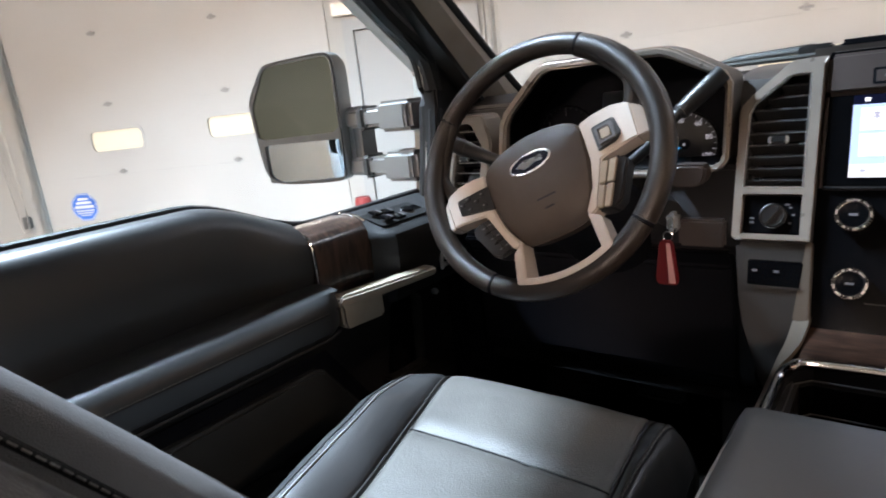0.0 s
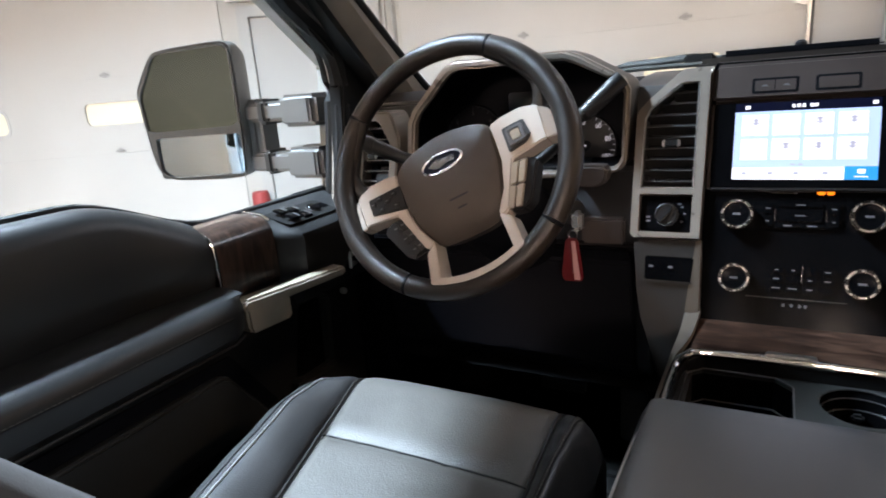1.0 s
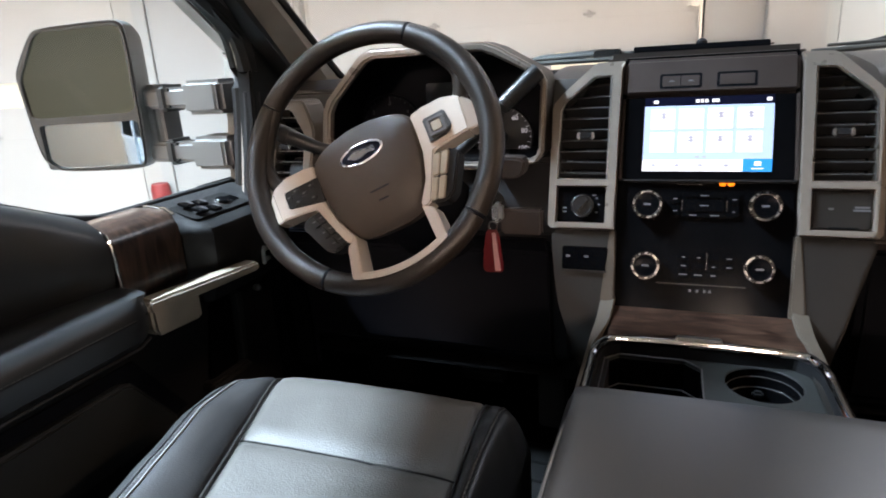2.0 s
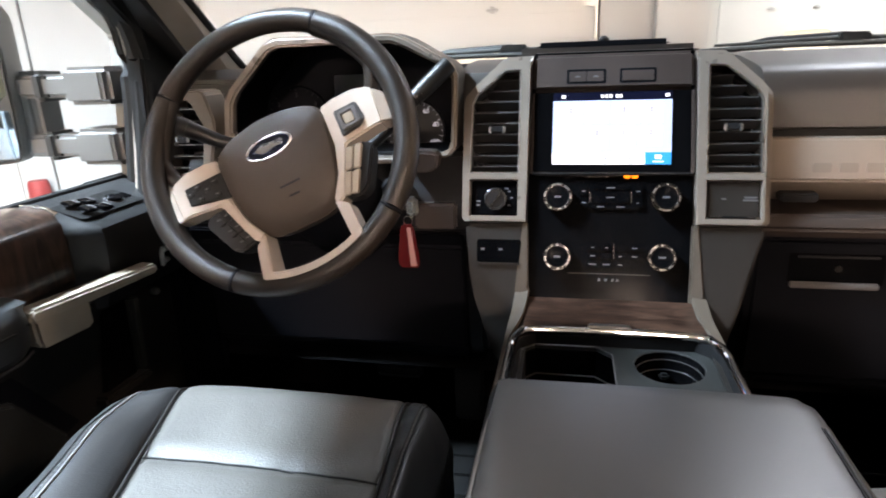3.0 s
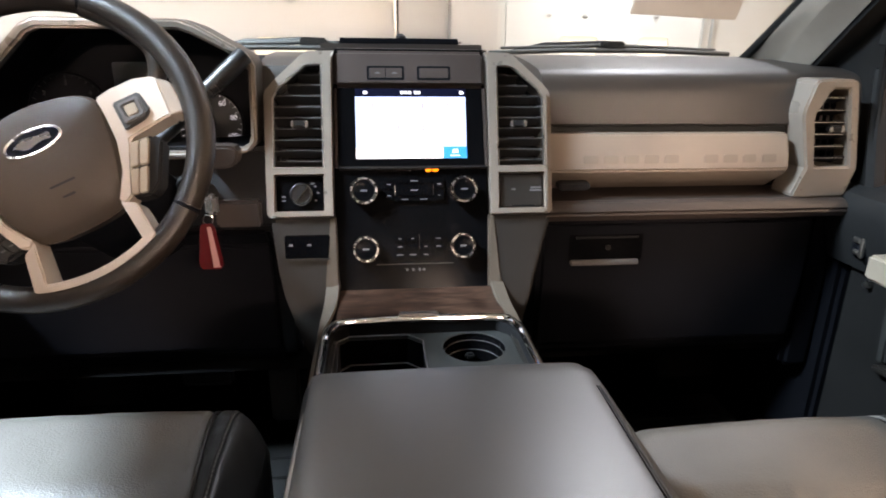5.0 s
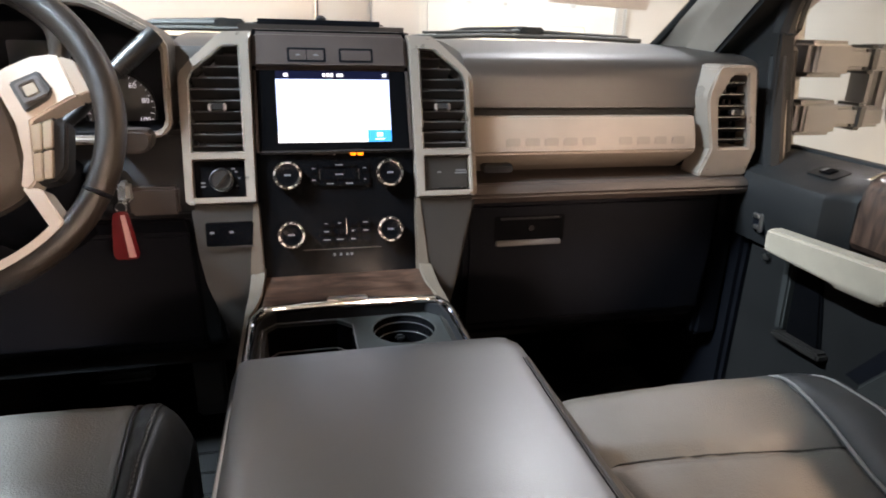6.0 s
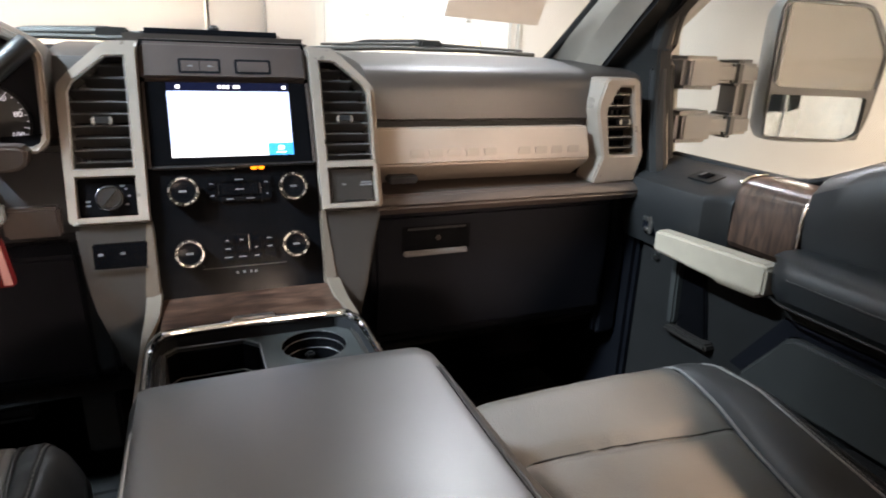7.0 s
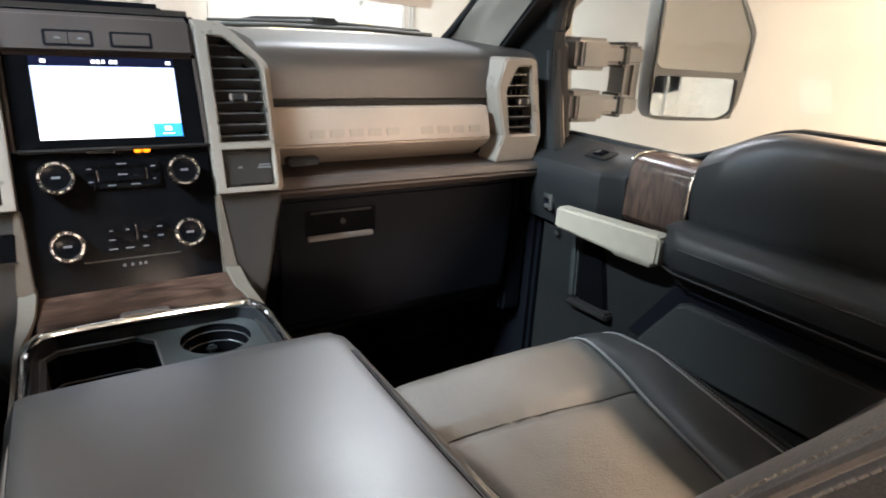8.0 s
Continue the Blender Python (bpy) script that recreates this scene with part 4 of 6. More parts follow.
part("latch_shadow_bar", box(0.285, 0.40, 0.068, 0.075, 0.489, 0.493, 0.001), BLACK_SATIN, gh)
part("lock", lathe([(0, 0.0), (0.005, 0.0), (0.005, 0.002), (0, 0.002)], 14, m=axes((0.345, 0.0705, 0.472), (1, 0, 0), (0, 0, 1), (0, -1, 0))), GREY_TRIM, gh)
part("under_panel", extrude_x([(0.10, 0.24), (0.34, 0.14), (0.50, 0.14), (0.50, 0.50), (0.31, 0.50)], -0.80, 0.80), CARPET, dash)
part("end_cap", box(0.742, 0.80, 0.09, 0.50, 0.20, 0.70, 0.01), BLACK, dash)
part("end_cap", box(-0.80, -0.742, 0.09, 0.50, 0.20, 0.74, 0.01), BLACK, dash)

# driver side: pad, knee panel
PAD = [(0.60, 0.745), (0.52, 0.772), (0.40, 0.787), (0.28, 0.795), (0.20, 0.795), (0.16, 0.775), (0.14, 0.70), (0.12, 0.64), (0.60, 0.64)]
part("driver_pad", merge(extrude_x(PAD, -0.80, -0.66, r=0.006), extrude_x(PAD[:3] + [(0.315, 0.79), (0.305, 0.64), (0.60, 0.64)], -0.66, -0.25), extrude_x([(0.60, 0.75), (0.42, 0.790), (0.30, 0.796), (0.20, 0.792), (0.145, 0.786), (0.122, 0.777), (0.113, 0.762), (0.113, 0.645), (0.60, 0.645)], -0.2435, -0.150)), DASH, dash, "charcoal grained soft pad")
part("knee_panel", extrude_x([(0.045, 0.60), (0.030, 0.555), (0.035, 0.53), (0.07, 0.50), (0.09, 0.30), (0.13, 0.25), (0.26, 0.24), (0.26, 0.66), (0.07, 0.655)], -0.74, -0.205, r=0.008), KNEE, dash, "dark knee panel under the wheel")
part("knee_lower", extrude_x([(0.028, 0.527), (0.06, 0.495), (0.085, 0.29), (0.13, 0.24), (0.26, 0.235), (0.26, 0.527)], -0.742, -0.235, r=0.006), BLACK, dash)
part("knee_trim", box(-0.312, -0.243, 0.023, 0.05, 0.536, 0.579, 0.004), PANEL_BROWN, dash, "brown-grey trim piece beside the column")
part("light_knob_panel", box(-0.72, -0.655, 0.02, 0.06, 0.585, 0.625, 0.006), BLACK_SATIN, dash)

# centre: face, upper panel, screen surround
part("centre_face", plate([(-0.1300, s_of(0.425)), (0.1190, s_of(0.425)), (0.1165, s_of(0.806)), (-0.1275, s_of(0.806))], -0.09, -0.002, m=STACK, r=0.004), PIANO, dash, "gloss black centre face")
part("upper_panel", plate([(-0.1275, 0.1955), (0.1165, 0.1955), (0.1150, 0.2545), (-0.1260, 0.2545)], -0.010, 0.006, m=STACK, r=0.007, seg=3), UPPER_PANEL, dash, "brown-grey panel over the screen")
for x0, x1 in ((-0.0706, -0.0176), (0.0084, 0.0561)):
    part("button_slot", plate(round_rect(x0 - 0.003, x1 + 0.003, 0.2062, 0.2286, 0.003), 0.004, 0.0064, m=STACK, r=0.0003), BLACK, dash)
    sb = part("button_bar", plate(round_rect(x0, x1, 0.2090, 0.2258, 0.002), 0.004, 0.0070, m=STACK, r=0.0008), UPPER_PANEL, dash)
    if x0 < 0:
        part("button_gap", plate([(-0.0448, 0.2092), (-0.0436, 0.2092), (-0.0436, 0.2256), (-0.0448, 0.2256)], 0.006, 0.0072, m=STACK), BLACK, sb)
        for bx in (-0.057, -0.030):
            part("button_mark", plate([(bx - 0.0045, 0.2160), (bx + 0.0045, 0.2160), (bx + 0.002, 0.2186), (bx - 0.002, 0.2186)], 0.0071, 0.0074, m=STACK), PRINT, sb)
part("lower_lip", plate([(-0.1225, 0.0655), (0.1165, 0.0660), (0.1165, 0.0710), (-0.1225, 0.0705)], -0.003, 0.006, m=STACK, r=0.002), BLACK_SATIN, dash)
for x0, x1, x2, x3 in ((-0.1265, -0.1222, -0.1222, -0.1250), (0.1125, 0.1178, 0.1155, 0.1100)):
    part("screen_side", plate([(x0, 0.068), (x1, 0.068), (x2, 0.1945), (x3, 0.1945)], -0.003, 0.006, m=STACK, r=0.0015), UPPER_PANEL, dash)
# flat bin lid over the stack
tray = part("top_tray", box(-0.155, 0.125, 0.125, 0.40, 0.785, 0.812, 0.008), DASH, dash, "shallow tray lid")
part("tray_lid", box(-0.128, 0.098, 0.24, 0.36, 0.808, 0.822, 0.006), BLACK, tray)
part("sensor", lathe([(0.009, 0), (0.009, 0.004), (0.005, 0.008), (0, 0.009)], 14, m=pose(-0.012, 0.255, 0.8215)), BLACK_SATIN, tray)
part("top_brow", extrude_x([(0.108, 0.788), (0.114, 0.801), (0.15, 0.808), (0.22, 0.804), (0.22, 0.775), (0.11, 0.775)], -0.126, 0.115, r=0.004), UPPER_PANEL, dash)


# silver pods with vents; the whole stack sits a little off the middle
CX = -0.0055


def pod(sx):
    S = lambda pts: [(CX + sx * x, s) for x, s in pts]
    outer = S([(0.1245, -0.008), (0.222, -0.008), (0.2268, -0.003), (0.2280, 0.180), (0.2255, 0.190), (0.212, 0.206), (0.170, 0.2455), (0.160, 0.2515), (0.120, 0.2525), (0.1228, 0.235)])
    vent = S([(0.1385, 0.069), (0.214, 0.069), (0.2130, 0.176), (0.205, 0.192), (0.1625, 0.2275), (0.1385, 0.2280)])
    boxh = S([(0.1385, 0.001), (0.2135, 0.001), (0.2135, 0.0575), (0.1385, 0.0575)])
    b = plate(outer, -0.03, 0.012, holes=[vent, boxh])
    rim_ = {(round(x, 5), round(y, 5)) for x, y in outer[1:9]}
    es = [e for e in b.edges if all(v.co.z > 0.011 and (round(v.co.x, 5), round(v.co.y, 5)) in rim_ for v in e.verts)]
    bmesh.ops.bevel(b, geom=es, offset=0.0078, segments=4, affect="EDGES", clamp_overlap=True)
    bev(b, 0.0026, [e for e in b.edges if e.is_valid and all(v.co.z > 0.011 for v in e.verts)])
    b.transform(STACK)
    p = part("pod_frame", b, POD, dash, "satin silver pod frame")
    # bright inner edge of the vent
    part("bright_edge", tube([STACK @ Vector((x, s, 0.0095)) for x, s in vent], 0.0018, 6, closed=True, up=(0, -1, 0.3)), EDGE, p, "chrome vent edge")
    part("vent_back", plate(vent, -0.055, -0.045, m=STACK), RUBBER, p)
    for q, (a, c) in enumerate(zip(vent, vent[1:] + vent[:1])):
        va, vc = Vector((*a, 0)), Vector((*c, 0))
        nrm = Vector((0, 0, 1))
        b = bmesh.new()
        vs = [b.verts.new(STACK @ (v + nrm * w)) for v, w in ((va, -0.05), (vc, -0.05), (vc, 0.004), (va, 0.004))]
        b.faces.new(vs)
        bmesh.ops.solidify(b, geom=b.faces[:], thickness=0.0015)
        part("vent_wall", b, BLACK, p)
    n = 9
    for k in range(n):
        s = 0.0795 + 0.0171 * k
        x1 = 0.2135 if s < 0.178 else 0.2135 - (s - 0.178) * 0.98
        e0, e1 = sorted((CX + sx * 0.139, CX + sx * x1))
        part("slat", box(e0, e1, -0.0013, 0.0013, -0.026, 0.001, 0.001, m=STACK @ pose(0, s, 0, -16, 0, 0)), SLAT, p)
    tx, ts = CX + sx * 0.174, 0.137
    tab = part("vent_tab", box(tx - 0.012, tx + 0.012, ts - 0.0062, ts + 0.0062, -0.008, 0.008, 0.003, m=STACK), BLACK_SATIN, p, "vent thumb tab")
    for e in (-1, 1):
        part("tab_tip", box(tx + e * 0.0105 - 0.003, tx + e * 0.0105 + 0.003, ts - 0.006, ts + 0.006, 0.005, 0.0095, 0.002, m=STACK), EDGE, tab)
    if sx < 0:
        ins = part("switch_plate", plate(S([(0.139, 0.0015), (0.213, 0.0015), (0.213, 0.057), (0.139, 0.057)]), -0.012, 0.003, m=STACK, r=0.002), PIANO, p)
        K = STACK @ Matrix.Translation((CX - 0.174, 0.0280, 0))
        part("drive_dial", lathe([(0.0165, 0.002), (0.0160, 0.010), (0.0150, 0.011), (0.0142, 0.0095), (0.0, 0.0095)], 28, m=K), GRIP, ins, "black rotary drive selector")
        part("dial_pointer", box(-0.0022, 0.0022, -0.0135, 0.0135, 0.0085, 0.0135, 0.001, m=K @ pose(0, 0, 0, 0, 0, -38)), GRIP, ins)
        part("dial_ring", lathe([(0.0172, 0.002), (0.0180, 0.003), (0.0180, 0.004), (0.0172, 0.0045)], 28, m=K), KNOB_RING, ins)
        for mx, my, mw in ((-0.027, -0.010, 0.003), (-0.027, -0.004, 0.003), (0.0215, 0.012, 0.002), (0.0255, 0.002, 0.0018), (0.022, -0.010, 0.0018), (0.0175, 0.0165, 0.003)):
            part("dial_mark", box(mx - mw, mx + mw, my - 0.0013, my + 0.0013, 0.0028, 0.0034, m=K), PRINT, ins)
    else:
        ins = part("airbag_panel", plate(S([(0.1395, 0.002), (0.2125, 0.002), (0.2125, 0.0565), (0.1395, 0.0565)]), -0.012, 0.006, m=STACK, r=0.003), GREY_TRIM, p, "dark grey cover panel")
        for x0, x1, z, h in ((0.1545, 0.161, 0.588, 0.003), (0.186, 0.2035, 0.5905, 0.0028), (0.184, 0.2055, 0.5865, 0.0028)):
            part("print_bar", box(x0, x1, s_of(z), s_of(z) + h, 0.0055, 0.0064, m=STACK), PRINT, ins)
        part("lower_slot", box(0.155, 0.192, 0.0035, 0.0065, 0.0045, 0.0066, 0.001, m=STACK), BLACK, ins)
    # the pod's shoulder runs back into the dash top
    part("pod_shoulder", plate(S([(0.1235, 0.205), (0.206, 0.205), (0.168, 0.2435), (0.158, 0.2490), (0.1235, 0.2495)]), -0.13, -0.028, m=STACK, r=0.008, seg=3), POD, p, "silver shoulder behind the pod")
    # taupe strip between the centre face and the flank
    part("edge_strip", plate(S([(0.1215, -0.007), (0.1300, -0.007), (0.1400, -0.118), (0.1185, -0.126)]), -0.01, 0.0065, m=STACK, r=0.002), RAIL, dash, "taupe strip beside the control panel")
    # dark flank below the pod, tapering to the console
    side = [(0.226, -0.010), (0.206, -0.076), (0.189, -0.137), (0.168, -0.20)] if sx > 0 else [(0.222, -0.010), (0.213, -0.086), (0.204, -0.131), (0.175, -0.21)]
    b = plate(S([(0.1235, -0.010), *side, (0.150, -0.25), (0.1235, -0.26)]), -0.12, 0.004, m=STACK, r=0.006)
    fl = part("flank", b, GREY_TRIM, dash, "dark grey lower flank")
    if sx < 0:
        u = part("accessory_plate", plate(S([(0.1315, -0.0735), (0.2005, -0.0735), (0.2015, -0.036), (0.1310, -0.036)]), -0.004, 0.007, m=STACK, r=0.002), PIANO, fl)
        part("accessory_edge", box(CX - 0.2012, CX - 0.1312, -0.0755, -0.0725, 0.003, 0.0085, 0.001, m=STACK), GREY_TRIM, u)
        for bx in (-0.197, -0.169):
            part("plug_mark", box(bx - 0.003, bx + 0.003, -0.0535, -0.050, 0.0065, 0.0078, m=STACK), PRINT, u)
    return p


for sx in (-1, 1):
    pod(sx)


# outboard vents
def end_vent(sx):
    S = lambda pts: [(sx * x, z) for x, z in pts]
    M = axes((-0.008 if sx > 0 else 0, 0.066, 0), (1, 0, 0), (0, 0, 1), (0, -1, 0))
    outer = S([(0.688, 0.764), (0.752, 0.764), (0.760, 0.756), (0.788, 0.613), (0.774, 0.563), (0.676, 0.561), (0.672, 0.566), (0.690, 0.614), (0.668, 0.70), (0.668, 0.715), (0.680, 0.758)])
    hole = S([(0.713, 0.748), (0.742, 0.748), (0.770, 0.616), (0.707, 0.616), (0.690, 0.703)])
    p = part("end_vent_frame", plate(outer, -0.05, 0.012, holes=[hole], m=M, r=0.005, seg=3), POD, dash, "satin silver outer vent frame")
    part("vent_back", plate(hole, -0.05, -0.04, m=M), RUBBER, p)
    for k in range(6):
        z = 0.630 + 0.0205 * k
        t = (z - 0.616) / 0.132
        x0 = 0.707 - 0.017 * min(1, t / 0.66) if t < 0.66 else 0.69 + 0.023 * (t - 0.66) / 0.34
        x1 = 0.770 - 0.028 * t
        part("slat", box(min(sx * x0, sx * x1), max(sx * x0, sx * x1), -0.0026, 0.0026, -0.026, 0.003, 0.0012, m=M @ pose(0, z, 0, -20, 0, 0)), BLACK, p)
        part("slat_edge", box(min(sx * x0, sx * x1), max(sx * x0, sx * x1), z - 0.0002, z + 0.0008, 0.002, 0.0038, 0.0003, m=M), DULL_CHROME, p)
    for q in (0.72, 0.733, 0.746):
        part("vane", box(min(sx * q, sx * (q + 0.002)), max(sx * q, sx * (q + 0.002)), 0.62, 0.742, -0.035, -0.02, m=M), BLACK, p)
    tab = part("vent_tab", box(min(sx * 0.722, sx * 0.748), max(sx * 0.722, sx * 0.748), 0.675, 0.687, -0.004, 0.011, 0.003, m=M), BLACK_SATIN, p, "vent thumb tab")
    for q in (0.725, 0.745):
        part("tab_tip", box(sx * q - 0.003, sx * q + 0.003, 0.676, 0.686, 0.008, 0.0125, 0.002, m=M), DULL_CHROME, tab)
    return p


for sx in (-1, 1):
    end_vent(sx)
part("corner_pad", extrude_x([(0.40, 0.69), (0.40, 0.785), (0.26, 0.786), (0.19, 0.778), (0.150, 0.770), (0.122, 0.758), (0.108, 0.738), (0.10, 0.69)], 0.66, 0.80, r=0.004), DASH, dash)

# ---- touchscreen ----
scr = thing("touchscreen", "lit white and blue touchscreen in a gloss black surround", "touchscreen")
part("surround", plate([(-0.1220, 0.0705), (0.1130, 0.0705), (0.1105, 0.1945), (-0.1220, 0.1945)], -0.004, 0.003, m=STACK, r=0.002), PIANO, scr, "gloss black surround")
SC, SX, S0, S1 = -0.0050, 0.0880, 0.0825, 0.1935


def srect(name, x0, x1, a0, a1, material, lift, label="", r=0.0):
    f = lambda t: S0 + (S1 - S0) * t
    g = lambda t: SC - SX + 2 * SX * t
    o = round_rect(g(x0), g(x1), f(a0), f(a1), r) if r else [(g(x0), f(a0)), (g(x1), f(a0)), (g(x1), f(a1)), (g(x0), f(a1))]
    return part(name, plate(o, lift, lift + 0.00025, m=STACK), material, scr, label)


srect("status_bar", 0, 1, 0.885, 1.0, SCREEN_DARK, 0.0031, "dark status bar")
srect("ground_image", 0, 1, 0, 0.885, SCREEN_SKY, 0.0031, "pale blue screen background")
srect("menu_bar", 0, 0.785, 0, 0.155, SCREEN, 0.0036, "white menu bar")
srect("settings_key", 0.785, 1, 0, 0.165, SCREEN_BLUE, 0.0037, "blue selected key")
for row in range(2):
    for col in range(4):
        x0 = 0.055 + col * 0.225
        z0 = 0.56 - row * 0.315
        srect("tile", x0, x0 + 0.192, z0 + 0.01, z0 + 0.28, SCREEN, 0.0036, "white app tile")
        cxm, czm = x0 + 0.1, z0 + 0.19
        if (row, col) not in ((0, 1), (1, 0)):
            for e in ((-0.03, 0.03, -0.03, -0.012), (-0.03, 0.03, 0.012, 0.03), (-0.012, 0.012, -0.045, 0.045)):
                srect("icon_mark", cxm + e[0], cxm + e[1], czm + e[2], czm + e[3], SCREEN_INK, 0.0039)
for q in (0.09, 0.28, 0.46, 0.66):
    srect("menu_mark", q - 0.02, q + 0.02, 0.06, 0.10, SCREEN_INK, 0.0039)
for q in (0.435, 0.49):
    srect("page_mark", q - 0.015, q + 0.015, 0.185, 0.2, SCREEN_INK, 0.0039)
srect("key_mark", 0.87, 0.92, 0.075, 0.13, SCREEN, 0.004)
srect("key_mark", 0.85, 0.94, 0.03, 0.045, SCREEN, 0.004)
for q in (0.09, 0.96):
    srect("status_mark", q - 0.018, q + 0.018, 0.92, 0.965, SCREEN, 0.0036)
for q in (0.42, 0.455, 0.49, 0.545, 0.575):
    srect("status_digit", q - 0.012, q + 0.012, 0.92, 0.965, SCREEN, 0.0036)

# ---- radio and climate controls ----
ctl = thing("control_panel", "gloss black radio and climate panel with chrome-ringed knobs", "controls")


rng = random.Random(5)


def knob(x, s, r, h):
    K = STACK @ Matrix.Translation((x, s, 0))
    k = part("knob", lathe([(r * 0.86, -0.002), (r * 0.86, h * 0.9), (r * 0.78, h), (r * 0.66, h * 0.97), (0, h * 0.95)], 32, m=K), PIANO, ctl, "black rotary knob")
    b = lathe([(r * 0.88, 0.0), (r, 0.001), (r * 0.985, h * 0.85), (r * 0.93, h * 1.02), (r * 0.86, h * 1.03), (r * 0.80, h)], 40, m=K)
    part("chrome_ring", b, KNOB_RING, k, "knurled chrome ring")
    ridge = bmesh.new()
    for q in range(36):
        a = q * math.tau / 36
        m = K @ pose(r * math.cos(a), r * math.sin(a), h * 0.5, 0, 0, math.degrees(a))
        me = bpy.data.meshes.new("tmp")
        bb = box(-0.0006, 0.0012, -0.0007, 0.0007, -h * 0.4, h * 0.4, m=m)
        bb.to_mesh(me)
        bb.free()
        ridge.from_mesh(me)
        bpy.data.meshes.remove(me)
    part("knurling", ridge, CHROME, k)
    # bright segments at random angles imitate broken glints on the darkened ring
    for q in range(9):
        a = q * math.tau / 9 + rng.uniform(-0.2, 0.2)
        w = rng.uniform(0.04, 0.26)
        seg = arc(0, 0, r * 0.985, math.degrees(a - w), math.degrees(a + w), 4) + arc(0, 0, r * 0.87, math.degrees(a + w), math.degrees(a - w), 4)
        part("ring_glint", plate(seg, h * 0.9, h * 1.05, m=K, r=0.0005), EDGE, k)
    part("knob_mark", box(-0.005, 0.005, -0.0015, 0.0015, h * 0.95, h * 0.965 + 0.0004, m=K), PRINT, k)


for x, s, r in ((-0.0825, 0.0312, 0.0208), (0.0760, 0.0318, 0.0208), (-0.0812, -0.0605, 0.0197), (0.0723, -0.0580, 0.0193)):
    knob(x, s, r, 0.017)


def key(x0, x1, s0, s1, mark=True, lift=0.003):
    k = part("button", plate(round_rect(x0, x1, s0, s1, 0.002), -0.004, lift, m=STACK, r=0.0008), PIANO, ctl)
    if mark:
        cx, cs = (x0 + x1) / 2, (s0 + s1) / 2
        w = min(0.006, (x1 - x0) * rng.choice((0.12, 0.2, 0.3)))
        part("button_mark", plate([(cx - w, cs - 0.0009), (cx + w, cs - 0.0009), (cx + w, cs + 0.0009), (cx - w, cs + 0.0009)], lift, lift + 0.0003, m=STACK), PRINT, k)


part("radio_frame", plate(round_rect(-0.0530, 0.0468, 0.0130, 0.0520, 0.006), -0.004, 0.0012, m=STACK, r=0.001), PIANO, ctl)
for x0, x1, s0, s1 in ((-0.050, -0.036, 0.034, 0.049), (-0.050, -0.036, 0.016, 0.031), (-0.031, 0.025, 0.023, 0.041), (-0.031, -0.005, 0.0145, 0.0205), (-0.001, 0.025, 0.0145, 0.0205), (-0.031, 0.025, 0.0435, 0.050), (0.030, 0.044, 0.034, 0.049), (0.030, 0.044, 0.016, 0.031)):
    key(x0, x1, s0, s1)
for x in (-0.0335, 0.0275):
    part("tune_bar", box(x - 0.0007, x + 0.0007, 0.024, 0.040, 0.001, 0.0022, m=STACK), KNOB_RING, ctl)
part("disc_slot", box(-0.0424, -0.0074, 0.0628, 0.0645, 0.0, 0.0012, m=STACK), KNOB_RING, ctl)
for q in (0.0207, 0.0318):
    part("indicator_light", plate(round_rect(q - 0.0047, q + 0.0047, 0.0615, 0.0680, 0.003), -0.001, 0.0015, m=STACK, r=0.0005), AMBER, ctl, "lit amber indicator")
for row in range(3):
    for col in range(4):
        x = -0.0367 + col * 0.0206
        z = -0.0760 + row * 0.0128
        key(x, x + 0.0180, z, z + 0.0106, (row, col) not in ((1, 1), (2, 2), (0, 3)))
part("dial_divider", box(0.0034, 0.0042, -0.062, -0.0385, 0.001, 0.0034, m=STACK), KNOB_RING, ctl)
part("seat_key_strip", box(-0.0650, 0.0575, -0.0862, -0.0846, -0.002, 0.0018, 0.0005, m=STACK), BEZEL_GREY, ctl)
for q in (-0.0185, -0.0085, 0.0015, 0.0085):
    part("seat_mark", box(q, q + 0.0034, -0.0965, -0.0925, -0.002, 0.0004, m=STACK), PRINT, ctl)

# ---- instrument cluster ----
clus = thing("instrument_cluster", "hooded instrument cluster with silver bezel and dark dials", "instruments")
bez_o = [(-0.352, 0.640), (-0.257, 0.650), (-0.244, 0.665), (-0.239, 0.778), (-0.249, 0.796), (-0.318, 0.835), (-0.342, 0.843), (-0.537, 0.843), (-0.558, 0.834), (-0.628, 0.764), (-0.640, 0.742), (-0.648, 0.68), (-0.60, 0.64)]
bez_i = [(-0.357, 0.652), (-0.262, 0.658), (-0.2525, 0.670), (-0.248, 0.775), (-0.258, 0.788), (-0.324, 0.821), (-0.343, 0.828), (-0.534, 0.828), (-0.550, 0.821), (-0.614, 0.758), (-0.625, 0.739), (-0.632, 0.69), (-0.596, 0.652)]
CM = axes((0, 0.052, 0), (1, 0, 0), (0, 0, 1), (0, -1, 0))
part("bezel", plate(bez_o, -0.012, 0.008, holes=[bez_i], m=CM, r=0.004, seg=3), POD, clus, "satin silver bezel")
b = bmesh.new()
rows = []
for y, s in ((0.064, 1.0), (0.11, 0.985), (0.17, 0.96)):
    rows.append([b.verts.new((-0.445 + (x + 0.445) * s, y, 0.745 + (z - 0.745) * s)) for x, z in bez_i])
for A, B in zip(rows, rows[1:]):
    for q in range(len(A)):
        b.faces.new((A[q], A[(q + 1) % len(A)], B[(q + 1) % len(A)], B[q]))
bmesh.ops.solidify(b, geom=b.faces[:], thickness=0.003)
part("inner_hood", b, BLACK, clus)
b = bmesh.new()
rows = []
